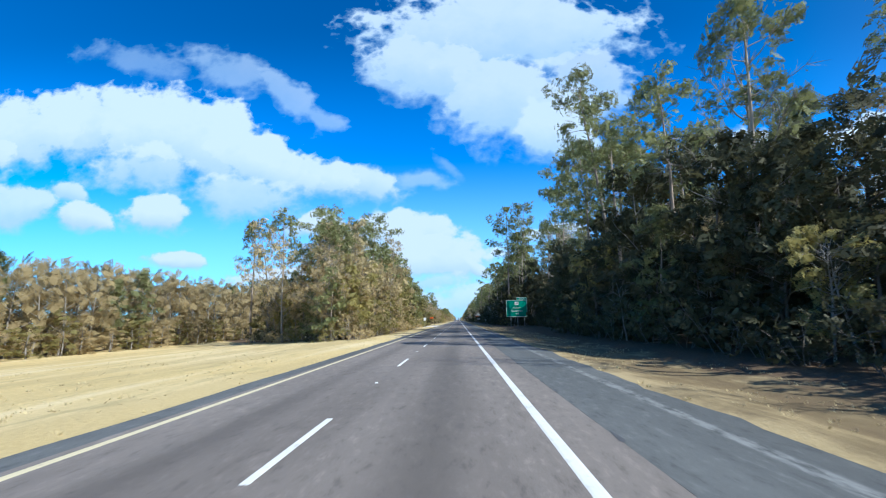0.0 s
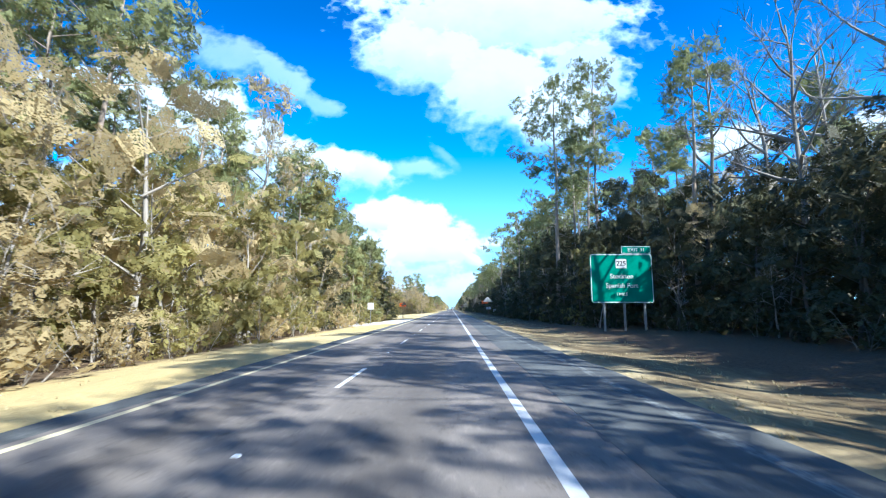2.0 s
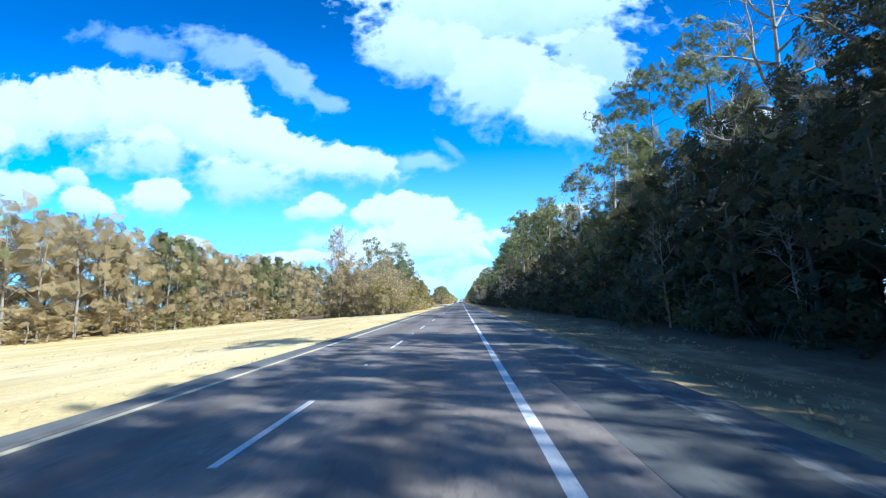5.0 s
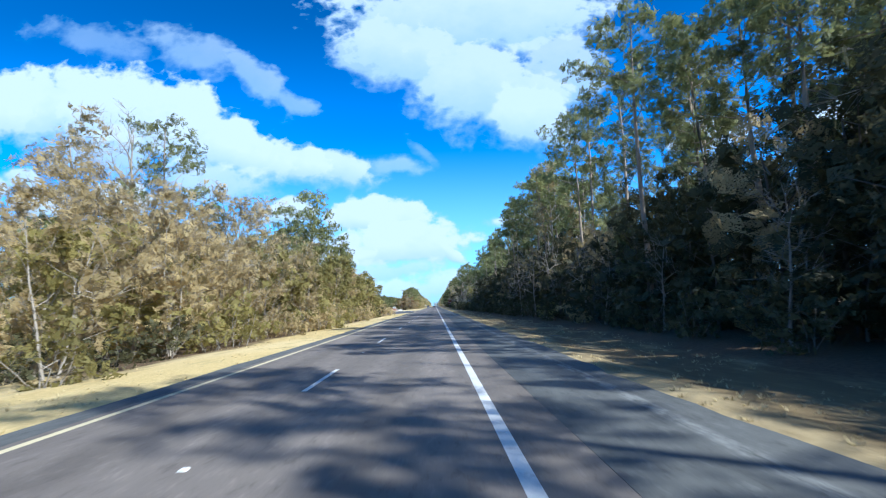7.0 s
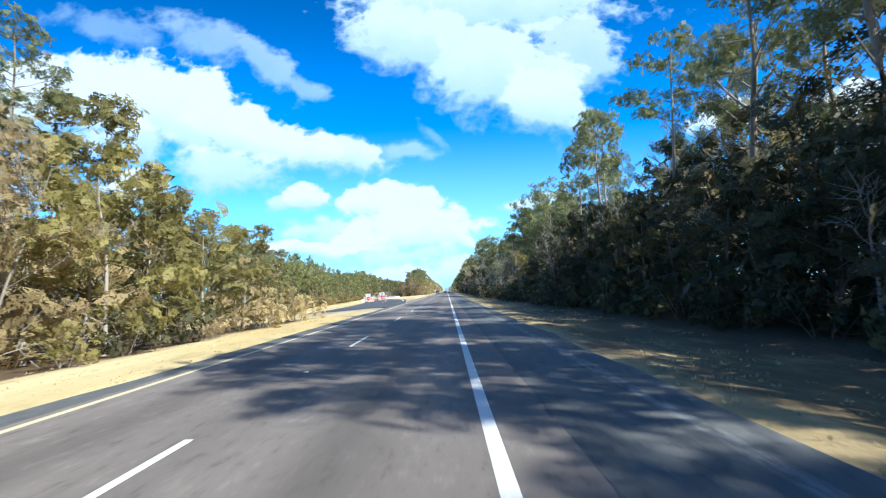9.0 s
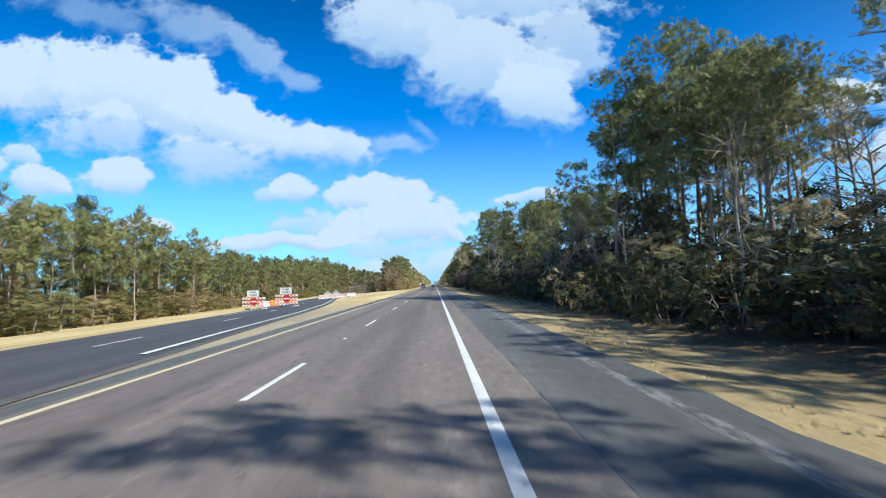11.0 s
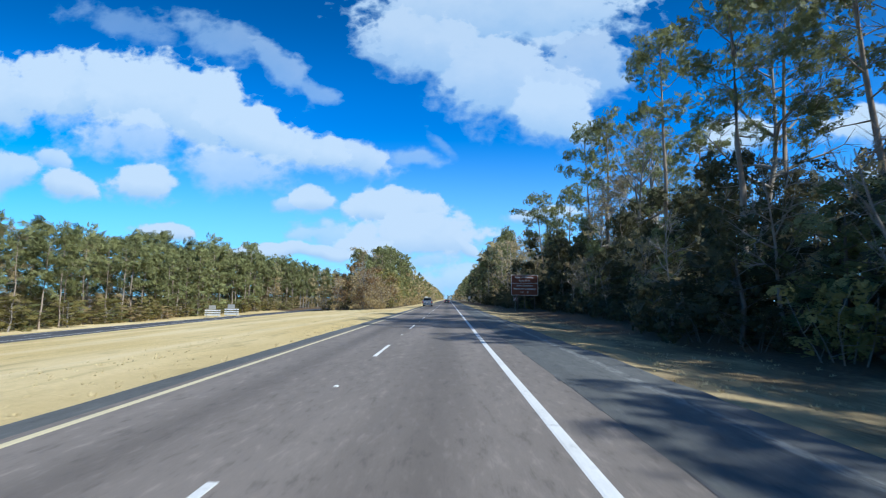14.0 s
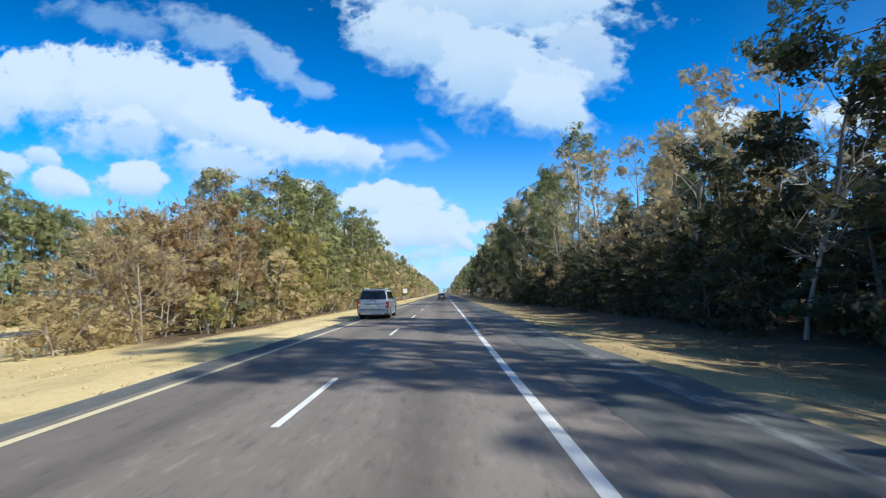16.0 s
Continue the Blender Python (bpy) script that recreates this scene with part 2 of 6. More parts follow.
M_YELLOW_LINE = material("yellow_road_paint", (0.64, 0.55, 0.33), 0.7, (0.55, 0.48, 0.31), 30, 0.3, third=(0.45, 0.38, 0.25), big=1.2)


def ground_material():
    """Dry grass, sandy and bare in streaks by the road, brown leaf litter under the trees; the right verge's brown also
    carries painted shade.
    """
    mat = bpy.data.materials.new("dry_grass_and_leaf_litter")
    mat.use_nodes = True
    n = Nodes(mat.node_tree)
    co = n.add("ShaderNodeTexCoord").outputs["Object"]
    fine, mid, broad = n.noise(co, 9.0, 6, 0.7), n.noise(n.scale(co, (1, 0.35, 1)), 0.9, 5, 0.65), n.noise(co, 0.07, 4, 0.5)
    col = n.mix(n.ramp(fine, 0.3, 0.7), (0.50, 0.375, 0.155), (0.66, 0.51, 0.24))
    col = n.mix(n.ramp(broad, 0.4, 0.65, 0, 0.55), col, (0.72, 0.59, 0.34))
    col = n.mix(n.ramp(mid, 0.5, 0.72, 0, 0.65), col, (0.33, 0.27, 0.125))
    bands = n.noise(n.scale(co, (0.3, 0.018, 1.0)), 1.0, 3, 0.5)
    col = n.mix(n.ramp(bands, 0.47, 0.64, 0, 0.5), col, (0.42, 0.32, 0.145))
    col = n.mix(n.ramp(bands, 0.47, 0.34, 0, 0.4), col, (0.74, 0.62, 0.38))
    s = n.add("ShaderNodeSeparateXYZ")
    n.put(s.inputs[0], co)
    x, y = s.outputs[0], s.outputs[1]
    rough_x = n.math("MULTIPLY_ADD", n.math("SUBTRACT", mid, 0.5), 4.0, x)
    # right verge: brown ground, mixed in more strongly for the shade lying on it
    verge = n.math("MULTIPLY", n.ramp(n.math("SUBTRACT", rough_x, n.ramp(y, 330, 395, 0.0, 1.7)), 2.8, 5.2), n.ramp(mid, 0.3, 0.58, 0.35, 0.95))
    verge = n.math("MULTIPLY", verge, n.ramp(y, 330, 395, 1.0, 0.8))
    # overall browning of the verge, part soil colour, part painted shade
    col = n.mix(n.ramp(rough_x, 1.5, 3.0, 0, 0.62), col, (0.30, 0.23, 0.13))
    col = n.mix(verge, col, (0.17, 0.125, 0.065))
    # broken dark streaks: patchy dirt and shading painted together
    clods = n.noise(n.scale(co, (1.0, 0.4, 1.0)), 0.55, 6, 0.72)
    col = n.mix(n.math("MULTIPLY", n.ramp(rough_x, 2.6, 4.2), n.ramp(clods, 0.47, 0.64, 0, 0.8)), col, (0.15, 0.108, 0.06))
    gore = n.math("MULTIPLY", n.ramp(y, 345, 365), n.math("MULTIPLY", n.ramp(y, 405, 440, 1, 0), n.ramp(rough_x, -16.0, -13.0)))
    gore = n.math("MULTIPLY", gore, n.ramp(x, -7.0, -7.4))
    col = n.mix(n.math("MULTIPLY", gore, n.ramp(clods, 0.3, 0.6, 0.5, 0.9)), col, (0.30, 0.265, 0.21))
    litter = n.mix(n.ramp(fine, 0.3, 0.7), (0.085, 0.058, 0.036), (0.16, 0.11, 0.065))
    # litter colour begins where the wood's shade does, and paints that dark as well
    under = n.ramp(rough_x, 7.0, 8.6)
    for a, b in ((51, 157), (256, 347), (567, 900)):
        back = n.math("MULTIPLY_ADD", n.math("SUBTRACT", -12.0, rough_x), 1.25, a)
        inside = n.math("MULTIPLY", n.ramp(n.math("SUBTRACT", y, back), -2, 3), n.ramp(y, b - 2, b + 3, 1, 0))
        inside = n.math("MULTIPLY", inside, n.ramp(rough_x, -12.6, -10.8, 1, 0))
        under = n.math("MAXIMUM", under, inside)
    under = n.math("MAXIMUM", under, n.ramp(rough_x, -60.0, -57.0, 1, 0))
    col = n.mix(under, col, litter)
    p = n.add("ShaderNodeBsdfPrincipled")
    n.put(p.inputs["Base Color"], col)
    p.inputs["Roughness"].default_value, p.inputs["Specular IOR Level"].default_value = 0.95, 0.15
    b = n.add("ShaderNodeBump")
    b.inputs["Strength"].default_value, b.inputs["Distance"].default_value = 0.8, 0.05
    n.put(b.inputs["Height"], fine)
    n.put(p.inputs["Normal"], b.outputs[0])
    n.put(n.add("ShaderNodeOutputMaterial").inputs[0], p.outputs[0])
    return mat


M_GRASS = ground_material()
M_BLADE = material("dry_grass_blades", (0.50, 0.41, 0.21), 0.9, (0.62, 0.51, 0.29), 1.5, isle=0.3, big=0.05, trans=0.3)
M_BARK_PINE = material("pine_bark", (0.25, 0.195, 0.15), 0.95, (0.39, 0.32, 0.25), 9, 0.9, stretch=(1, 1, 0.25), obj=0.2)
M_BARK_DARK = material("dark_bark", (0.15, 0.128, 0.105), 0.95, (0.24, 0.21, 0.175), 7, 0.6, stretch=(1, 1, 0.3), obj=0.3)
M_BARK_GREY = material("grey_bark", (0.25, 0.22, 0.185), 0.95, (0.38, 0.34, 0.285), 7, 0.6, stretch=(1, 1, 0.3), obj=0.2)
M_NEEDLE = material("pine_needles", (0.178, 0.198, 0.076), 0.7, (0.278, 0.275, 0.112), 2, isle=0.2, obj=0.22, trans=0.38, big=0.3, holes=0.44, lace=13)
M_LEAF_DARK = material("dark_evergreen_leaves", (0.06, 0.066, 0.032), 0.6, (0.125, 0.115, 0.056), 2, isle=0.25, obj=0.25, trans=0.34, spec=0.2, big=0.4, holes=0.4, lace=8)
M_LEAF_OLIVE = material("olive_leaves", (0.24, 0.215, 0.07), 0.6, (0.34, 0.29, 0.1), 2, isle=0.16, obj=0.25, trans=0.48, big=0.4, holes=0.4, lace=10)
M_LEAF_TAN = material("tan_winter_leaves", (0.41, 0.315, 0.15), 0.75, (0.53, 0.425, 0.22), 2, isle=0.14, obj=0.18, trans=0.5, big=0.4, holes=0.42, lace=11)
M_LEAF_RUST = material("rust_winter_leaves", (0.27, 0.165, 0.07), 0.75, (0.38, 0.255, 0.115), 2, isle=0.18, obj=0.2, trans=0.45, big=0.4, holes=0.43, lace=10)
M_GREEN = material("green_sign_sheeting", (0.005, 0.20, 0.13), 0.45, (0.01, 0.26, 0.17), 6, big=1.5)
M_BROWN = material("brown_sign_sheeting", (0.13, 0.045, 0.025), 0.45, (0.17, 0.06, 0.035), 6, big=1.5)
M_ORANGE = material("orange_sign_sheeting", (0.95, 0.17, 0.02), 0.5, (0.85, 0.14, 0.02), 6, big=1.5)
M_WHITE = material("white_reflective_sheeting", (0.80, 0.80, 0.78), 0.45, (0.70, 0.70, 0.68), 8, big=1.5)
M_RED = material("red_reflective_sheeting", (0.55, 0.03, 0.03), 0.5, (0.48, 0.04, 0.035), 8, big=1.5)
M_ALU = material("dull_aluminium", (0.52, 0.52, 0.50), 0.55, (0.42, 0.42, 0.41), 12, metal=0.35, big=2)
M_STEEL = material("galvanised_steel", (0.40, 0.40, 0.39), 0.6, (0.28, 0.28, 0.27), 20, metal=0.5, big=3)
M_RUSTSTEEL = material("weathered_sign_post", (0.12, 0.10, 0.085), 0.8, (0.18, 0.15, 0.12), 20, metal=0.2, big=3)
M_BLACK = material("black_lettering", (0.02, 0.02, 0.02), 0.5, (0.03, 0.03, 0.03), 20)
M_RUBBER = material("black_rubber", (0.022, 0.022, 0.023), 0.85, (0.04, 0.04, 0.04), 30, 0.2)
M_PLASTIC = material("black_plastic_trim", (0.025, 0.025, 0.027), 0.55, (0.04, 0.04, 0.04), 60, 0.1)
M_SILVER = material("silver_grey_car_paint", (0.36, 0.385, 0.41), 0.28, (0.33, 0.355, 0.38), 300, metal=0.6, coat=0.6, big=0.5)
M_DARKCAR = material("dark_car_paint", (0.03, 0.032, 0.04), 0.3, (0.045, 0.045, 0.05), 200, metal=0.3, coat=0.6, big=0.5)
M_CHROME = material("bright_trim", (0.75, 0.76, 0.78), 0.2, (0.7, 0.7, 0.72), 30, metal=0.95)
M_TAIL = material("red_lamp_lens", (0.45, 0.015, 0.01), 0.15, (0.35, 0.01, 0.01), 30, spec=0.6, coat=0.5)
M_GLASS = glass("tinted_car_glass", (0.02, 0.025, 0.03))
M_BARRIER_W = material("white_barrier_plastic", (0.78, 0.77, 0.74), 0.6, (0.66, 0.65, 0.62), 10, 0.1, big=1.2)
M_BARRIER_O = material("orange_barrier_plastic", (0.85, 0.22, 0.06), 0.6, (0.75, 0.20, 0.07), 10, 0.1, big=1.2)
M_SAND = material("sandbag_cloth", (0.60, 0.57, 0.50), 0.9, (0.48, 0.45, 0.38), 40, 0.5)


# ---------------------------------------------------------------- mesh helpers
class Buf:
    """Vertices, faces and material numbers of one mesh."""

    def __init__(self):
        self.v, self.f, self.m = [], [], []

    def tube(self, pts, radii, n=5, mat=0, cap=False):
        base = len(self.v)
        for i, p in enumerate(pts):
            a = pts[max(i - 1, 0)]
            b = pts[min(i + 1, len(pts) - 1)]
            d = (b - a)
            if d.length < 1e-6:
                d = Vector((0, 0, 1))
            q = d.to_track_quat("Z", "Y")
            for k in range(n):
                an = 2 * math.pi * k / n
                self.v.append(p + q @ Vector((math.cos(an) * radii[i], math.sin(an) * radii[i], 0)))
        for i in range(len(pts) - 1):
            for k in range(n):
                k2 = (k + 1) % n
                self.f.append((base + i * n + k, base + i * n + k2, base + (i + 1) * n + k2, base + (i + 1) * n + k))
                self.m.append(mat)
        if cap:
            self.f.append(tuple(base + (len(pts) - 1) * n + k for k in range(n)))
            self.m.append(mat)
            self.f.append(tuple(base + n - 1 - k for k in range(n)))
            self.m.append(mat)

    def box(self, c, s, mat=0, turn=None):
        base = len(self.v)
        for x in (-0.5, 0.5):
            for y in (-0.5, 0.5):
                for z in (-0.5, 0.5):
                    p = Vector((x * s[0], y * s[1], z * s[2]))
                    self.v.append(Vector(c) + (turn @ p if turn else p))
        for q in ((0, 1, 3, 2), (4, 6, 7, 5), (0, 4, 5, 1), (2, 3, 7, 6), (0, 2, 6, 4), (1, 5, 7, 3)):
            self.f.append(tuple(base + i for i in q))
            self.m.append(mat)

    def prism(self, outline, y0, y1, mat=0):
        """An outline in x and z, carried from y0 to y1."""
        base, n = len(self.v), len(outline)
        for y in (y0, y1):
            self.v += [Vector((x, y, z)) for x, z in outline]
        self.f.append(tuple(base + i for i in range(n)))
        self.f.append(tuple(base + 2 * n - 1 - i for i in range(n)))
        for i in range(n):
            j = (i + 1) % n
            self.f.append((base + j, base + i, base + n + i, base + n + j))
        self.m += [mat] * (n + 2)

    def mesh(self, name, mats, smooth=False):
        me = bpy.data.meshes.new(name)
        me.from_pydata([tuple(p) for p in self.v], [], self.f)
        for m in mats:
            me.materials.append(m)
        me.polygons.foreach_set("material_index", self.m)
        if smooth:
            me.polygons.foreach_set("use_smooth", [True] * len(me.polygons))
        me.update()
        return me


def part(name, data, parent, label=""):
    ob = new(name, data)
    ob.parent = parent
    if label:
        tagged(ob, label)
    return ob


def bevelled(buf, name, mats, width=0.02, segments=2):
    """The mesh of a Buf with its edges rounded off."""
    me = buf.mesh(name, mats)
    bm = bmesh.new()
    bm.from_mesh(me)
    bmesh.ops.recalc_face_normals(bm, faces=bm.faces)
    bmesh.ops.bevel(bm, geom=list(bm.edges), offset=width, segments=segments, affect="EDGES", profile=0.5)
    bm.to_mesh(me)
    bm.free()
    return me


def thing(name, label, category, at=(0, 0, 0), group="", turn=0, kind=""):
    ob = new(name)
    ob.matrix_basis = pose(*at, 0, 0, turn)
    return tagged(ob, label, category, group, kind)


# ---------------------------------------------------------------- ground and roads
def land(x, y):
    """Height of the ground."""
    if x < -9:
        z = -0.062 * (-x - 9) if x > -46 else -2.29
    elif x > 4:
        z = -0.22 * math.sin(min((x - 4) / 5.0, 1) * math.pi) + max(0, min(x - 9, 12)) * 0.03
    else:
        z = 0.0
    return z


def near_edge(y):
    """Where the closed roadway's near edge line runs, leaving the highway."""
    return float(np.interp(y, (352, 380, 394, 412, 428, 440, 466, 500, 532, 560, 620, 700, 1500),
                           (-6.9, -7.6, -8.6, -10.4, -12.7, -15.0, -20.2, -27.2, -33.0, -36.0, -38.3, -39.0, -39.0)))


def ground():
    xs = [-2600, -1200, -500, -220, -120, -80, -60, -50, -46, -42, -38, -34, -30, -27, -24, -21, -18.5, -16, -14, -12, -10.5, -9, -8.2,
          -7.5, -7.0, -6.5, -3, 0, 2.9, 3.3, 3.8, 4.5, 5.2, 6, 7, 8, 9, 10, 12, 15, 20, 30, 50, 100, 220, 500, 1200, 2600]
    ys = [-600, -200, -80, -40] + [-20 + 3 * i for i in range(235)] + [700, 760, 850, 1000, 1300, 1700, 2600, 4000]
    b = Buf()
    for y in ys:
        for x in xs:
            z = land(x, y)
            bump = noise.noise(Vector((x * 0.35, y * 0.2, 3))) * 0.07 + noise.noise(Vector((x * 1.1, y * 0.6, 9))) * 0.03
            if -7.6 < x < 3.6:
                z, bump = -0.06, 0
            elif -60 < x < 30 and not (near_edge(y) - 11 < x < near_edge(y) + 1.5 and y > 345):
                z += bump - 0.03
            else:
                z -= 0.03
            b.v.append((x, y, z))
    n = len(xs)
    for j in range(len(ys) - 1):
        for i in range(n - 1):
            b.f.append((j * n + i, j * n + i + 1, (j + 1) * n + i + 1, (j + 1) * n + i))
            b.m.append(0)
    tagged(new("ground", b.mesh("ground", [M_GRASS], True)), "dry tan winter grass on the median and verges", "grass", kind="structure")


def strip(name, mat, left, right, y0, y1, step, z, thick, label, category, parent=None):
    """A slab along the way between two edges, given as functions of y; z as a function of x and y."""
    b = Buf()
    k = max(1, int(round((y1 - y0) / step)))
    for i in range(k + 1):
        y = y0 + (y1 - y0) * i / k
        l, r = left(y), right(y)
        for x, dz in ((l - 0.04, -thick), (l, 0), (r, 0), (r + 0.04, -thick)):
            b.v.append((x, y, z(x, y) + dz))
    for i in range(k):
        for c in range(3):
            b.f.append((4 * i + c, 4 * i + c + 1, 4 * i + c + 5, 4 * i + c + 4))
            b.m.append(0)
    ob = new(name, b.mesh(name, [mat]))
    if parent:
        ob.parent = parent
        return ob
    return tagged(ob, label, category, kind="structure")


FAR = 1500
ground()
flat = lambda x, y: 0.0
road = strip("road", M_LANE, lambda y: -6.78, lambda y: 0.88 + 0.02 * noise.noise(Vector((y * 0.3, 1, 0))), -120, FAR, 3, flat, 0.12, "two-lane grey asphalt highway carriageway", "road")
ragged = lambda y: 3.25 + 0.25 * noise.noise(Vector((y * 0.16, 5, 0))) + 0.18 * noise.noise(Vector((y * 0.7, 8, 0)))
strip("road_shoulder_right", M_SHOULDER, lambda y: 0.885 + 0.02 * noise.noise(Vector((y * 0.3, 1, 0))), ragged, -120, FAR, 0.8, flat, 0.10, "wide worn asphalt shoulder beside the highway", "shoulder")
raggedl = lambda y: -7.35 + 0.14 * noise.noise(Vector((y * 0.2, 15, 0))) + 0.07 * noise.noise(Vector((y * 0.8, 18, 0)))
strip("road_shoulder_left", M_SHOULDER, raggedl, lambda y: -6.785, -120, FAR, 1.5, flat, 0.10, "narrow worn asphalt shoulder beside the median", "shoulder")
on_land = lambda x, y: land(x, y) + 0.05
strip("road_closed", M_NEWROAD, lambda y: near_edge(y) - 9.3, lambda y: min(near_edge(y) + 0.5, -7.5), 362, 1400, 4, on_land, 0.08,
      "closed dark asphalt roadway curving off across the median", "road")
# pale crushed-stone apron where a track joins from the median
M_GRAVEL = material("pale_crushed_stone", (0.48, 0.455, 0.42), 0.95, (0.58, 0.555, 0.515), 14, 0.8, big=0.8, third=(0.42, 0.38, 0.31))
apron_near = lambda y: float(np.interp(y, (118, 121, 123.5, 126, 145), (-13.6, -11.6, -9.0, -7.5, -7.4))) + 0.12 * noise.noise(Vector((y * 0.9, 21, 0)))
apron_far = lambda y: float(np.interp(y, (118, 124, 128, 131, 136, 141, 145), (-14.0, -14.4, -13.4, -12.0, -10.6, -9.0, -7.6))) + 0.2 * noise.noise(Vector((y * 0.6, 25, 0)))
strip("pavement_apron", M_GRAVEL, apron_far, apron_near, 118, 144.6, 0.7, lambda x, y: land(x, y) + 0.05, 0.1,
      "pale crushed stone apron beside the highway", "gravel")
# broken dark patches along the seam between lane and shoulder
rng = random.Random(19)
seam = Buf()
y = -10.0
while y < 640:
    L, wide = rng.uniform(0.15, 0.9), rng.uniform(0.015, 0.05)
    k = len(seam.v)
    x = 0.89 + rng.uniform(-0.03, 0.05)
    ring = [(-wide, 0.1 * L), (-0.2 * wide, 0), (wide, 0.2 * L), (0.7 * wide, 0.75 * L), (0.1 * wide, L), (-0.8 * wide, 0.6 * L)]
    seam.v += [Vector((x + a * rng.uniform(0.7, 1.4), y + b, 0.004)) for a, b in ring]
    seam.f.append(tuple(range(k, k + 6)))
    seam.m.append(0)
    y += L + rng.uniform(0.3, 2.6)
part("seam_cracks", seam.mesh("seam_cracks", [M_NEWROAD]), bpy.data.objects["road_shoulder_right"], "dark broken seam along the shoulder")
# painted lines, a few millimetres proud
line_z = lambda x, y: 0.005
drift = lambda y: float(np.interp(y, (470, 500), (0.0, -0.11)))
strip("edge_line", M_WHITE_LINE, lambda y: drift(y) - 0.05, lambda y: drift(y) + 0.05, -120, FAR, 10, line_z, 0.004, "", "", road)["label"] = "solid white edge line"
strip("edge_line", M_YELLOW_LINE, lambda y: -6.575, lambda y: -6.505, -120, FAR, 30, line_z, 0.004, "", "", road)["label"] = "solid yellow edge line"
closed = bpy.data.objects["road_closed"]
over = lambda x, y: land(x, y) + 0.056
strip("edge_line", M_WHITE_LINE, lambda y: near_edge(y) - 0.14, near_edge, 392, 1400, 4, over, 0.004, "", "", closed)
strip("edge_line", M_WHITE_LINE, lambda y: near_edge(y) - 8.2, lambda y: near_edge(y) - 8.06, 420, 1400, 4, over, 0.004, "", "", closed)
for k in range(14):
    y = 396 + 12.19 * k
    strip("lane_dash", M_WHITE_LINE, lambda y: near_edge(y) - 4.1, lambda y: near_edge(y) - 3.97, y, y + 3.05, 1.5, over, 0.004, "", "", closed)
dash = Buf()
dash.box((0, 0, 0), (0.11, 3.2, 0.008))
dash_mesh = bevelled(dash, "lane_dash", [M_WHITE_LINE], 0.002, 1)
stud = Buf()
stud.prism([(-0.05, 0), (0.05, 0), (0.032, 0.018), (-0.032, 0.018)], -0.05, 0.05)
stud_mesh = stud.mesh("road_stud", [M_WHITE])
for k in range(-2, 90):
    part("lane_dash", dash_mesh, road).location = (-3.66, 12.19 * k - 1.6, 0.003)
    if k < 62:
        part("road_stud", stud_mesh, road).location = (-3.66, 12.19 * (k + 0.368), 0.0)


# ---------------------------------------------------------------- trees
def rnd_dir(rng, up=0.0):
    while True:
        d = Vector((rng.uniform(-1, 1), rng.uniform(-1, 1), rng.uniform(-1, 1)))
        if 0.05 < d.length < 1:
            d.normalize()
            d.z += up
            return d.normalized()


def bough(buf, rng, p, d, length, r, sides, wobble=0.25, lift=0.0, segs=4):
    """A tapering, wandering limb. Returns its points."""
    pts, radii = [p.copy()], [r]
    d = d.copy()
    for i in range(segs):
        d = (d + rnd_dir(rng) * wobble + Vector((0, 0, lift))).normalized()
        p = p + d * (length / segs)
        pts.append(p.copy())
        radii.append(max(r * (1 - 0.82 * (i + 1) / segs), 0.006))
    buf.tube(pts, radii, sides)
    return pts


def along(pts, t):
    s = t * (len(pts) - 1)
    i = min(int(s), len(pts) - 2)
    return pts[i].lerp(pts[i + 1], s - i), (pts[i + 1] - pts[i]).normalized()


def card(buf, rng, p, face, s, slim):
    """One spray of leaves: a four-cornered blade whose flat side looks towards face."""
    a = face.cross(rnd_dir(rng))
    if a.length < 0.1:
        return
    a.normalize()
    b = face.cross(a) * (s * slim)
    a *= s
    i = len(buf.v)
    buf.v += [p - a, p + b, p + a, p - b]
    buf.f.append((i, i + 1, i + 2, i + 3))
    buf.m.append(0)


def lobe(buf, rng, c, r, count, size, flat=0.7, slim=0.6, loose=0.55, up=0.25):
    """A rounded clump of foliage about c: sprays on its outside, most of them above, and a few within."""
    for _ in range(count):
        d = rnd_dir(rng, up)
        o = d * (r * rng.uniform(0.55, 1.08))
        o.z *= flat
        card(buf, rng, c + o, (d + rnd_dir(rng) * loose).normalized(), size * rng.uniform(0.65, 1.3), slim)


def slivers(buf, rng, p, d, length, count, r=0.015):
    """Fine twigs fanned out from p about the direction d."""
    for _ in range(count):
        a = (d + rnd_dir(rng, 0.15) * 0.8).normalized()
        b = a.cross(rnd_dir(rng))
        if b.length < 0.1:
            continue
        b = b.normalized() * r
        e = p + a * (length * rng.uniform(0.5, 1.2))
        i = len(buf.v)
        buf.v += [p - b, p + b, e + b * 0.3, e - b * 0.3]
        buf.f.append((i, i + 1, i + 2, i + 3))
        buf.m.append(0)


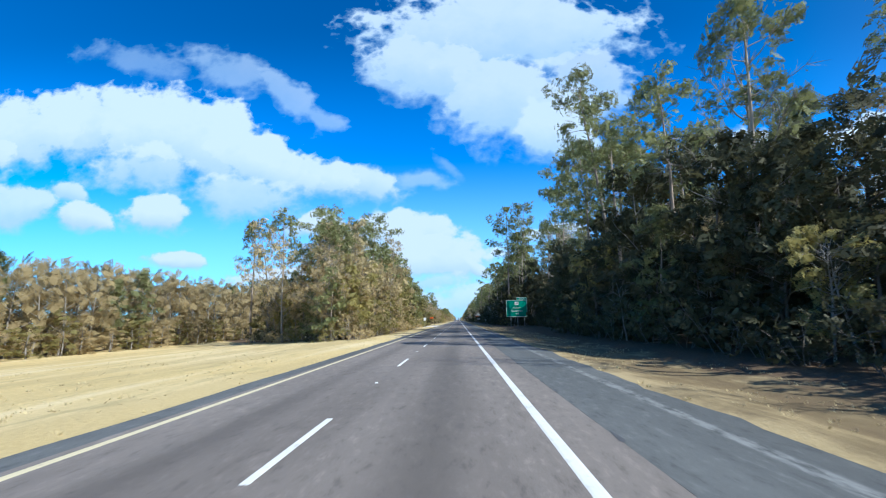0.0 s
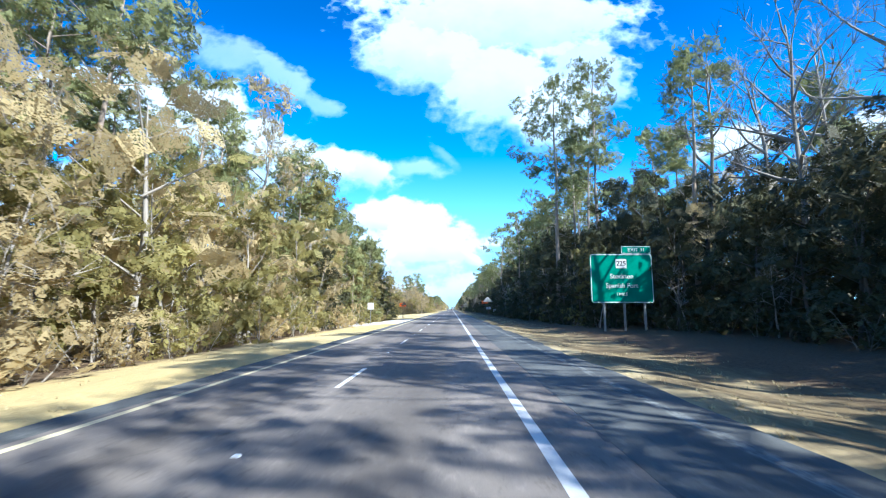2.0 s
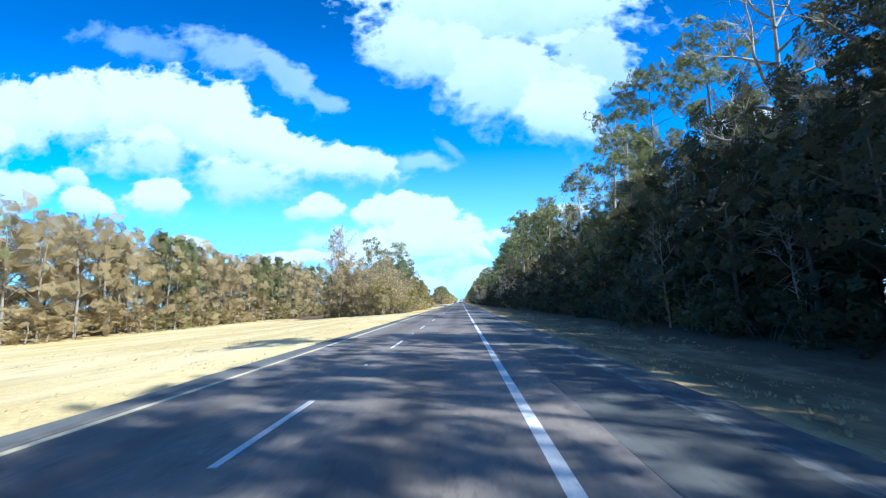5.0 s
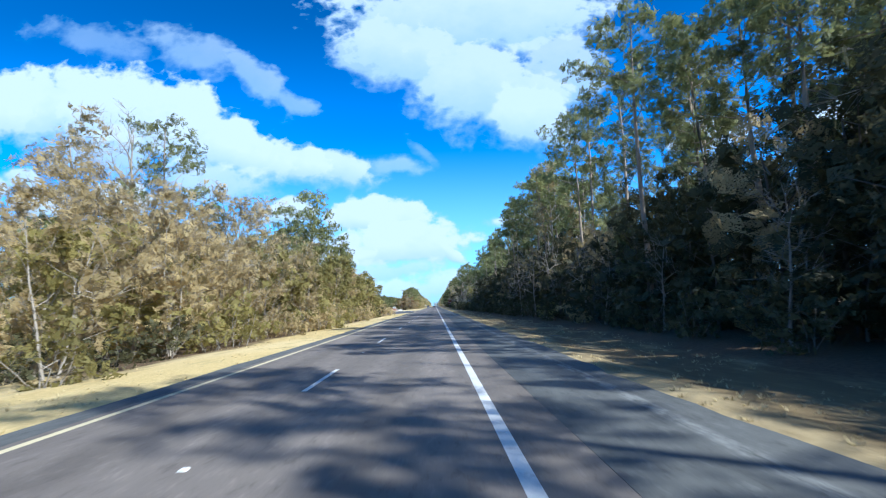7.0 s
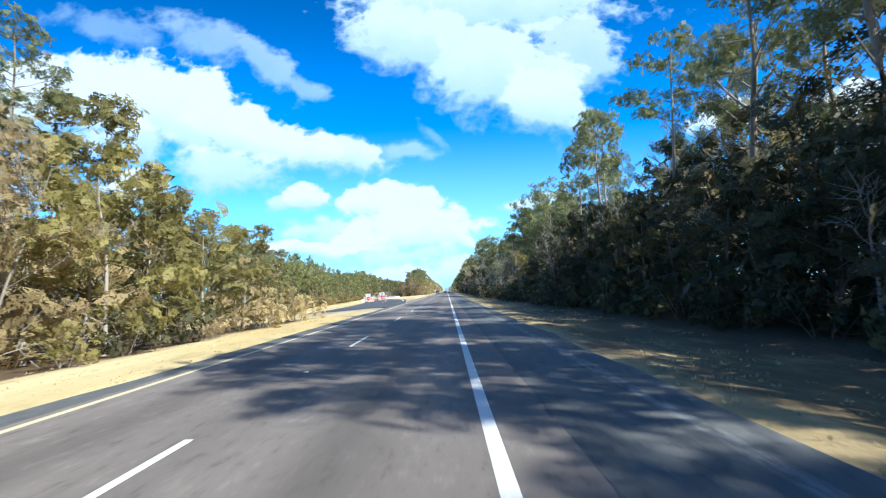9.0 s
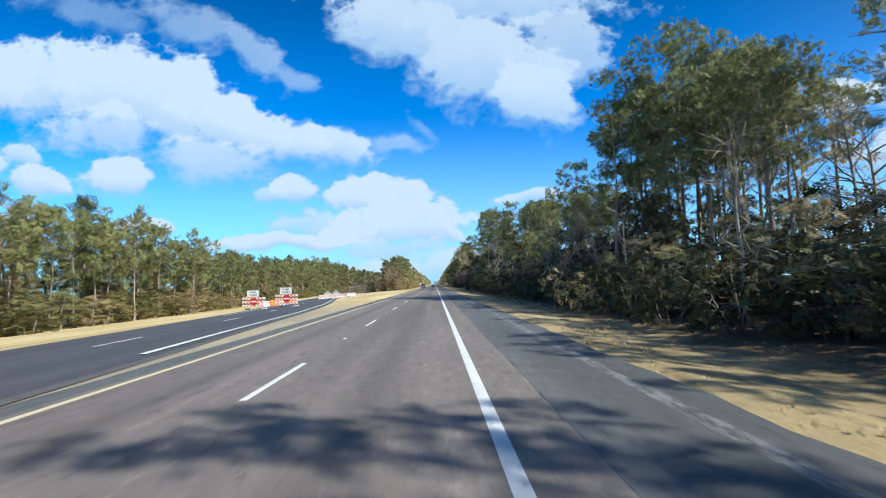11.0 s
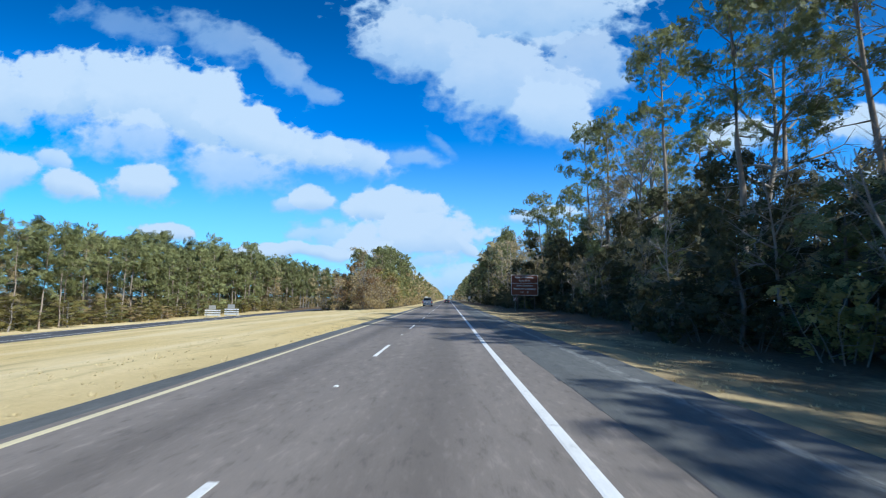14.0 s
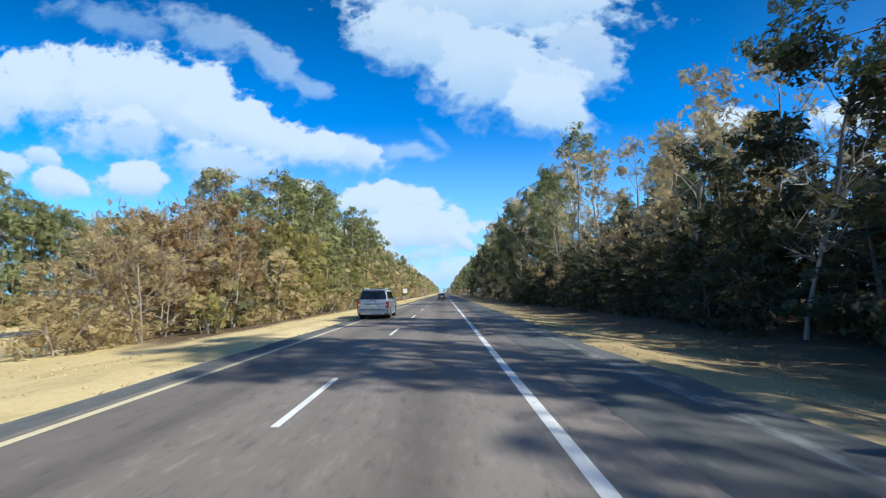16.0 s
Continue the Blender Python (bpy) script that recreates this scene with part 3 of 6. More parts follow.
def pine(seed, H, crown_from, width, q=1.0, lean=0.0):
    """Trunk and crown of a pine: layered clumps of needles at the ends of bent limbs. crown_from: share of the height that is bare; q: wealth of detail."""
    rng = random.Random(seed)
    wood, green = Buf(), Buf()
    r = H * 0.0095
    pts, radii = [], []
    sway = Vector((rng.uniform(-1, 1), rng.uniform(-1, 1), 0)) * H * 0.013
    for i in range(9):
        t = i / 8
        pts.append(Vector((lean * H * t, 0, H * 0.97 * t - 0.3)) + sway * math.sin(t * 5 + seed) + rnd_dir(rng) * 0.08)
        radii.append(r * (1.25 if i == 0 else 1) * (1 - 0.84 * t ** 1.3))
    wood.tube(pts, radii, 6 if q > 0.6 else 5)
    tall = crown_from > 0.3
    n = int((19 if tall else 27) * (0.65 + 0.35 * q))
    for i in range(n):
        t = crown_from + (1 - crown_from) * ((i + rng.random()) / n) ** 0.85
        s = (t - crown_from) / (1 - crown_from)
        p, _ = along(pts, min(t, 0.99))
        full = (0.45 + 0.55 * math.sin(math.pi * min(1, 0.15 + s * 0.72))) * (1.0 - 0.45 * max(0, s - 0.8) / 0.2) if tall else (1 - s) ** 0.7 + 0.12
        L = width * full * rng.uniform(0.55, 1.2)
        an = i * 2.4 + rng.uniform(-0.7, 0.7)
        d = Vector((math.cos(an), math.sin(an), -0.05 + 0.75 * s)).normalized()
        limb = bough(wood, rng, p, d, L, max(r * 0.3 * (1 - s * 0.6), 0.022), 3, 0.28, 0.12, 3)
        k = max(2, int(round(L * 1.25 * (0.7 + 0.3 * q))))
        for j in range(k):
            a, ad = along(limb, min(1.0, 0.45 + 0.55 * (j + 0.3 + 0.7 * rng.random()) / k))
            side = (ad * 0.5 + rnd_dir(rng, 0.1))
            side.z *= 0.35
            c = a + side * (0.3 + 0.2 * L)
            if q > 0.6:
                wood.tube([a, c], [0.018, 0.008], 3)
            big = rng.uniform(0.5, 0.86) * (0.75 + 0.09 * width)
            lobe(green, rng, c + Vector((0, 0, 0.12)), big * 1.12, int((16 if q > 0.6 else 11) * big / 0.65), 0.38 if q > 0.6 else 0.5, 0.7, 0.5, 0.85, 0.2)
    lobe(green, rng, pts[-1], 0.7, 10, 0.36, 1.0, 0.55, 0.7, 0.3)
    for i in range(int(10 * q)):
        p, _ = along(pts, crown_from * rng.uniform(0.4, 1.05))
        an = rng.uniform(0, 6.28)
        bough(wood, rng, p, Vector((math.cos(an), math.sin(an), rng.uniform(-0.3, 0.3))), rng.uniform(0.6, 2.2), 0.03, 3, 0.35, 0, 2)
    return wood, green


def broadleaf(seed, H, width, leaf, count, low=0.25, q=1.0, twigs=1.0, clump=1.0, slim=0.55, stems=1, flat=0.75):
    """Trunk with spreading limbs, clumps of leaves at their ends, and fine twigs where it is bare. stems: trunks from one root."""
    rng = random.Random(seed)
    wood, green = Buf(), Buf()
    r = H * 0.0115 / stems ** 0.5
    tips = []
    for st in range(stems):
        an = st * 2.4 + seed
        out = 0.0 if stems == 1 else rng.uniform(0.12, 0.3)
        d0 = Vector((math.cos(an) * out + rng.uniform(-0.07, 0.07), math.sin(an) * out + rng.uniform(-0.07, 0.07), 1))
        trunk = bough(wood, rng, Vector((math.cos(an) * out, math.sin(an) * out, -0.3)), d0, H * 0.9 * rng.uniform(0.88, 1.0), r, 6, 0.11, 0.1, 7)
        n = max(5, int(15 * (0.6 + 0.4 * q) / stems ** 0.6))
        for i in range(n):
            t = low + (0.98 - low) * (i + rng.random()) / n
            s = (t - low) / (1 - low)
            p, _ = along(trunk, t)
            an = i * 2.4 + rng.uniform(-0.7, 0.7)
            L = width * (0.5 + 0.62 * math.sin(math.pi * min(1, 0.22 + 0.68 * s))) * rng.uniform(0.6, 1.12)
            d = Vector((math.cos(an), math.sin(an), 0.25 + 0.9 * s)).normalized()
            limb = bough(wood, rng, p, d, L, r * (0.42 if count > 200 else 0.6) * (1.05 - 0.7 * s), 4 if q > 0.5 else 3, 0.3, 0.08, 4)
            tips.append((limb[-1], (limb[-1] - limb[-2]).normalized(), 1.0))
            tips.append((limb[-2], (limb[-1] - limb[-3]).normalized(), 0.85))
            for j in range(max(2, int(L * 0.9))):
                a, ad = along(limb, 0.3 + 0.7 * rng.random())
                side = (ad * 0.8 + rnd_dir(rng, 0.25)).normalized()
                sub = bough(wood, rng, a, side, rng.uniform(0.6, 1.3) * (0.5 + 0.2 * L), 0.026, 3, 0.3, 0.06, 2)
                tips.append((sub[-1], side, 0.9))
                if twigs:
                    tips.append((sub[1], side, 0.6))
    for p, d, k in tips:
        if twigs:
            slivers(wood, rng, p, d, 0.95, int(5 * twigs))
    per = count / len(tips)
    for p, d, k in tips:
        m = int(per * k) + (rng.random() < per * k % 1)
        if m:
            lobe(green, rng, p, 0.62 * clump * k * rng.uniform(0.75, 1.25), m, leaf, flat, slim, 0.75 if twigs else 0.55)
    return wood, green


def shrub(seed, H, width, leaf, count, stems=8, slim=0.42):
    rng = random.Random(seed)
    wood, green = Buf(), Buf()
    ends = []
    for i in range(stems):
        an = i * 2.4
        p = Vector((math.cos(an), math.sin(an), 0)) * width * 0.25 * rng.random()
        p.z = -0.15
        d = Vector((math.cos(an) * rng.uniform(0.2, 0.9), math.sin(an) * rng.uniform(0.2, 0.9), 1.0)).normalized()
        st = bough(wood, rng, p, d, H * rng.uniform(0.6, 1.0), 0.035, 3, 0.2, 0.02, 3)
        for _ in range(4):
            a, ad = along(st, rng.uniform(0.1, 1))
            sub = bough(wood, rng, a, (ad * 0.4 + rnd_dir(rng, 0.1)).normalized(), width * rng.uniform(0.2, 0.5), 0.015, 3, 0.3, 0.0, 1)
            ends.append(sub[-1])
    per = max(1, count // len(ends))
    for e in ends:
        lobe(green, rng, e, 0.5, per, leaf, 0.8, slim)
    return wood, green


TREES = {}


def breed(key, name, label, category, pair, bark, leaf):
    """One tree as a thing of two parts, kept to be copied."""
    wood, green = pair
    root = thing(name, label, category)
    part("trunk", wood.mesh("trunk", [bark], True), root, "")
    part("crown", green.mesh("crown", [leaf]), root, "")
    TREES.setdefault(key, []).append([root, False])


def plant(key, rng, x, y, scale, group, tall=1.0, turn=None):
    entry = rng.choice(TREES[key])
    root, used = entry
    m = pose(x, y, land(x, y) - 0.05, rng.uniform(-2, 2), rng.uniform(-2, 2), rng.uniform(0, 360) if turn is None else turn)
    m = m @ Matrix.Diagonal((scale, scale, scale * tall, 1))
    if not used:
        entry[1] = True
        ob = root
    else:
        ob = copy_thing(root, pose(0, 0, 0))
    ob.matrix_basis = m
    ob["group"] = group
    return ob


L_PINE = "tall pine with bare trunk and tufted green crown"
L_YOUNG = "young pine green almost down to the ground"
L_DARK = "dark evergreen broadleaf tree at the wood's edge"
L_BARE = "bare grey winter tree with fine twigs"
L_TAN = "winter tree with thin tan leaves and twigs"
L_OLIVE = "olive green tree lit by the sun"
for i in range(5):
    breed("pine", "pine_tree", L_PINE, "tree", pine(11 + i, 22, (0.5, 0.58, 0.64, 0.44, 0.54)[i], (3.3, 3.0, 2.7, 3.6, 3.0)[i], 1.0, (0.0, 0.04, -0.03, 0.0, 0.02)[i]), M_BARK_PINE, M_NEEDLE)
breed("pine_lean", "pine_tree", "tall pine leaning out over the wood's edge", "tree", pine(19, 22, 0.6, 3.6, 1.0, -0.11), M_BARK_PINE, M_NEEDLE)
breed("pine_broad", "pine_tree", "broad pine with spreading limbs and open crown", "tree", pine(17, 22, 0.5, 5.0, 1.0, 0.05), M_BARK_PINE, M_NEEDLE)
for i in range(3):
    breed("pine_mid", "pine_tree", "pine of the far wood with full green crown", "tree", pine(21 + i, 14, (0.42, 0.5, 0.34)[i], (3.4, 3.3, 3.6)[i], 0.5), M_BARK_PINE, M_NEEDLE)
for i in range(2):
    breed("young", "pine_tree", L_YOUNG, "tree", pine(31 + i, 12, 0.08, (2.6, 2.9)[i], 0.7), M_BARK_PINE, M_NEEDLE)
for i in range(3):
    breed("dark", "evergreen_tree", L_DARK, "tree", broadleaf(41 + i, 11, 2.9, 0.35, 900, 0.04, 0.5, 0.0, 1.45, 0.6), M_BARK_DARK, M_LEAF_DARK)
for i in range(3):
    breed("bare", "bare_tree", L_BARE, "tree", broadleaf(51 + i, 19, 3.8, 0.16, 90, 0.42, 0.8, 1.5, 1.0, 0.3), M_BARK_GREY, M_LEAF_TAN)
for i in range(2):
    breed("sapling", "sapling", "slender bare grey sapling at the wood's edge", "tree", broadleaf(57 + i, 8, 1.0, 0.1, 24, 0.35, 0.3, 0.5, 1.0, 0.3), M_BARK_GREY, M_LEAF_TAN)
for i in range(3):
    breed("tan", "winter_tree", L_TAN, "tree", broadleaf(61 + i, 11, 3.7, 0.37, 900, 0.06, 0.6, 1.0, 1.4, 0.5, 2, 0.55), M_BARK_GREY, M_LEAF_TAN)
for i in range(3):
    breed("haze", "winter_tree", "tall winter tree with a haze of tan twigs", "tree", broadleaf(66 + i, 18, 4.8, 0.36, 900, 0.24, 0.8, 1.2, 1.5, 0.45), M_BARK_GREY, M_LEAF_TAN)
for i in range(2):
    breed("olive", "olive_green_tree", L_OLIVE, "tree", broadleaf(71 + i, 10, 3.3, 0.38, 900, 0.04, 0.5, 0.0, 1.4, 0.55, 1, 0.6), M_BARK_GREY, M_LEAF_OLIVE)
for i in range(2):
    breed("rust", "winter_tree", "winter tree with rust coloured leaves", "tree", broadleaf(75 + i, 10, 2.9, 0.27, 950, 0.1, 0.5, 0.8, 1.3, 0.5, 1, 0.6), M_BARK_GREY, M_LEAF_RUST)
for i in range(2):
    breed("bush_dark", "shrub", "dark evergreen shrub under the trees", "shrub", shrub(81 + i, 2.6, 2.6, 0.26, 250, 5, 0.55), M_BARK_DARK, M_LEAF_DARK)
for i in range(2):
    breed("bush_tan", "shrub", "dry tan shrub at the edge of the grass", "shrub", shrub(84 + i, 2.4, 2.6, 0.26, 250, 5, 0.5), M_BARK_GREY, M_LEAF_TAN)
for i in range(2):
    breed("bush_olive", "shrub", "olive green shrub at the edge of the grass", "shrub", shrub(87 + i, 2.6, 2.8, 0.26, 250, 5, 0.55), M_BARK_GREY, M_LEAF_OLIVE)

BASE = {"sapling": 8, "pine": 22, "pine_broad": 22, "pine_lean": 22, "pine_mid": 14, "young": 12, "dark": 11, "bare": 19, "tan": 11, "haze": 18, "olive": 10, "rust": 10,
        "bush_dark": 2.6, "bush_tan": 2.4, "bush_olive": 2.6}
RIGHT_Y = (-20, 24, 39, 46, 58, 74, 91, 105, 113, 131, 153, 162, 171, 183, 199, 219, 259, 278, 297, 316, 330, 345, 375, 388, 400, 410, 418, 423, 428,
           442, 466, 480, 489, 508, 532, 548, 570, 577, 597, 615, 650, 1400)
RIGHT_H = (20, 19, 20, 23, 25, 26, 25, 22, 27, 28.5, 25, 23, 25, 25, 29, 28, 24, 22, 22, 20, 23, 20, 19, 12.5, 13, 16.5, 20, 20.5, 11,
           12.5, 17.5, 21.5, 23.5, 24, 25, 24, 24, 17, 20, 23, 27, 27)
UNDER_Y = (0, 12, 26, 100, 115, 215, 230, 300, 370, 384, 436, 455, 490, 520, 548, 575, 700)
UNDER_H = (3.5, 5.0, 11.0, 11.0, 12.0, 11.5, 9.0, 9.5, 10.0, 4.0, 4.2, 5.2, 6.5, 8.0, 10.0, 7.0, 8.0)
BACK_Y = (0, 30, 236, 246, 378, 388, 500, 512)
BACK_X = (3, 6, 6, 5, 5, 11.0, 11.0, 3)
EDGE_Y = (0, 50, 60, 76, 107, 112, 150, 250, 300, 380, 445, 500, 530, 553, 558, 700)
EDGE_X = (10.2, 10.2, 11.5, 14.6, 15.2, 11.5, 10.0, 10.0, 10.0, 8.8, 8.6, 9.0, 13.0, 13.2, 10.6, 10.4)
edge = lambda y: float(np.interp(y, EDGE_Y, EDGE_X))
LEFT_Y = (33, 40, 57, 65, 78, 93, 115, 130, 142, 150, 158, 247, 257, 281, 299, 316, 328, 338, 347, 560, 575, 584, 592, 600, 650, 672, 760, 1400)
LEFT_H = (9, 11, 12, 15, 19, 20, 19, 19.5, 13, 12.5, 12, 5, 7, 12.5, 14, 15.5, 14.5, 11, 7.5, 5.5, 7, 9.5, 13, 16.5, 16.5, 17, 18, 18)


def pick(rng, table):
    k = rng.random() * sum(wt for _, wt in table)
    for key, wt in table:
        k -= wt
        if k <= 0:
            return key
    return table[-1][0]


# the crest of the wood where it lies back from the road, near the edge and further in
CREST_Y = (427, 430, 435, 440, 445, 455, 465, 475, 485, 495, 505, 508)
CREST_NEAR = (40, 12, 10.5, 11.6, 12.8, 13.3, 13.0, 15.2, 15.0, 17.5, 18.2, 40)
CREST_FAR = (40, 40, 29, 18, 14.6, 16.6, 20, 20.5, 22.3, 21.2, 26, 40)


def crest(x, y):
    a, b = float(np.interp(y, CREST_Y, CREST_NEAR)), float(np.interp(y, CREST_Y, CREST_FAR))
    return (a + (b - a) * min(1.0, max(-0.2, (x - 14) / 10))) * 0.97 if x > 5 else 99.0


def sized(key, rng, x, y, h, group, turn=None):
    return plant(key, rng, x, y, min(h, crest(x, y)) / BASE[key], group, rng.uniform(0.94, 1.06), turn)


# coarse trees for the masses behind, joined into single objects
def coarse(kind, seed):
    rng = random.Random(seed)
    b = Buf()
    if kind == "pine":
        b.tube([Vector((0, 0, -0.3)), Vector((0.1, 0, 5)), Vector((0, 0.1, 14))], [0.16, 0.13, 0.03], 4, 0)
        for i in range(28):
            t = 0.3 + 0.7 * (i + rng.random()) / 28
            s = (t - 0.3) / 0.7
            an = i * 2.4
            L = 2.7 * math.sin(math.pi * min(1, 0.25 + 0.75 * s)) ** 0.8 * rng.uniform(0.6, 1.1)
            for j in range(3):
                c = Vector((math.cos(an) * L * (j + 1) / 3, math.sin(an) * L * (j + 1) / 3, 14 * t + 0.3 * j * s)) + rnd_dir(rng) * 0.25
                k = len(b.f)
                lobe(b, rng, c, 0.55, 2, 0.8, 0.6, 0.65)
                b.m[k:] = [1] * (len(b.f) - k)
    else:
        b.tube([Vector((0, 0, -0.3)), Vector((0.2, 0, 4)), Vector((0, 0.3, 9))], [0.16, 0.12, 0.03], 4, 0)
        for i in range(9):
            an = i * 2.4
            z = 2 + 0.7 * i
            b.tube([Vector((0, 0, z)), Vector((math.cos(an) * 2.2, math.sin(an) * 2.2, z + 1.5))], [0.06, 0.02], 3, 0)
        k = len(b.f)
        for i in range(15):
            s = (i + rng.random()) / 15
            r = 2.7 * math.sin(math.pi * (0.16 + 0.78 * s)) ** 0.7 * rng.uniform(0.55, 1.05)
            an = i * 2.4 + rng.uniform(-0.5, 0.5)
            lobe(b, rng, Vector((math.cos(an) * r, math.sin(an) * r, 0.5 + 10.2 * s)), 1.2, 7, 0.74, 0.8, 0.65, 0.45, 0.2)
        b.m[k:] = [1] * (len(b.f) - k)
    return np.array([tuple(p) for p in b.v]), np.array(b.f), np.array(b.m)


COARSE = {"pine": [coarse("pine", 5), coarse("pine", 6)], "leaf": [coarse("leaf", 7), coarse("leaf", 8), coarse("leaf", 9)]}
COARSE_H = {"pine": 14.3, "leaf": 11}


def mass(name, label, spots, mats, rng):
    """Many coarse trees in one object. spots: kind, x, y, height, material number of the leaves."""
    vs, fs, ms, base = [], [], [], 0
    for kind, x, y, h, slot in spots:
        v, f, m = rng.choice(COARSE[kind])
        s = h / COARSE_H[kind]
        a = rng.uniform(0, 6.28)
        c, n = math.cos(a) * s, math.sin(a) * s
        w3 = max(s, 0.75) / s
        out = np.empty_like(v)
        out[:, 0] = (v[:, 0] * c - v[:, 1] * n) * w3 + x
        out[:, 1] = (v[:, 0] * n + v[:, 1] * c) * w3 + y
        out[:, 2] = v[:, 2] * s + land(x, y)
        vs.append(out)
        fs.append(f + base)
        ms.append(np.where(m == 1, slot, 0))
        base += len(v)
    v, f, m = np.concatenate(vs), np.concatenate(fs), np.concatenate(ms)
    me = bpy.data.meshes.new(name)
    me.vertices.add(len(v))
    me.vertices.foreach_set("co", v.ravel())
    me.loops.add(f.size)
    me.loops.foreach_set("vertex_index", f.ravel().astype(np.int32))
    me.polygons.add(len(f))
    me.polygons.foreach_set("loop_start", np.arange(0, f.size, 4, dtype=np.int32))
    for mt in mats:
        me.materials.append(mt)
    me.polygons.foreach_set("material_index", m.astype(np.int32))
    me.update(calc_edges=True)
    return tagged(new(name, me), label, "woodland", kind="stuff")


rng = random.Random(7)
# the wood on the right: shrubs, an understorey, and tall trees behind
G_SHRUB, G_WOOD, G_MED, G_FAR = "shrubs along the wood", "trees of the wood", "trees on the median", "trees of the far wood"
y = 2.0
while y < 622:
    sized(pick(rng, [("bush_dark", 9), ("bush_tan", 0.2), ("bush_olive", 0.3)]), rng, edge(y) + rng.uniform(-0.3, 1.0), y, rng.uniform(1.3, 2.8), G_SHRUB)
    y += rng.uniform(2.4, 3.8)
y = 0.0
while y < 625:
    H = float(np.interp(y, RIGHT_Y, RIGHT_H))
    sunny = 580 < y
    thinned = 384 < y < 510
    key = pick(rng, [("dark", 3 if thinned else 6), ("tan", 3 if sunny else 0.0 if 395 < y < 425 else 1.0 if thinned else 0.4), ("olive", 0.0 if 395 < y < 425 else 0.6), ("young", 1.2)])
    sized(key, rng, edge(y) + rng.uniform(1.3, 3.4), y, float(np.interp(y, UNDER_Y, UNDER_H)) * rng.uniform(0.5, 0.9), G_WOOD)
    y += rng.uniform(3.6, 5.0)
y = 15.0
while y < 625:
    H = float(np.interp(y, RIGHT_Y, RIGHT_H))
    table = [("pine", 5), ("bare", 1)] if y < 78 else [("pine", 2), ("bare", 4)] if y < 112 else [("pine", 5), ("bare", 2)] if y < 240 else [("pine", 6), ("bare", 1), ("haze", 0.4)] if y < 578 else [("haze", 4), ("pine", 1.5), ("bare", 1)]
    if not 500 < y < 575:
        sized(pick(rng, table), rng, edge(y) + float(np.interp(y, BACK_Y, BACK_X)) + rng.uniform(0, 5.5), y, H * rng.uniform(0.8, 1.03), G_WOOD)
    y += rng.uniform(8.5, 12) if y < 112 else rng.uniform(6.5, 9.5) if y < 240 else rng.uniform(4.4, 6.2)
y = 439.0
while y < 503:
    x = rng.uniform(21, 31)
    sized(pick(rng, [("pine", 4), ("pine_mid", 2), ("bare", 1)]), rng, x, y, (1.8 + 0.8 * x) * rng.uniform(0.85, 1.0), G_WOOD)
    y += rng.uniform(2.5, 3.6)
y = 428.0
while y < 478:
    x = rng.uniform(15, 26)
    sized(pick(rng, [("pine_mid", 4), ("dark", 1.5), ("bare", 1)]), rng, x, y, (0.5 * x + 2) * rng.uniform(0.85, 1.1), G_WOOD)
    y += rng.uniform(2.5, 3.6)
# slender grey stems along the edge of the wood
y = 12.0
while y < 575:
    sized("sapling", rng, edge(y) + rng.uniform(0.2, 2.4), y, rng.uniform(5, 9), "grey saplings along the wood")
    y += rng.uniform(5.5, 9.5)
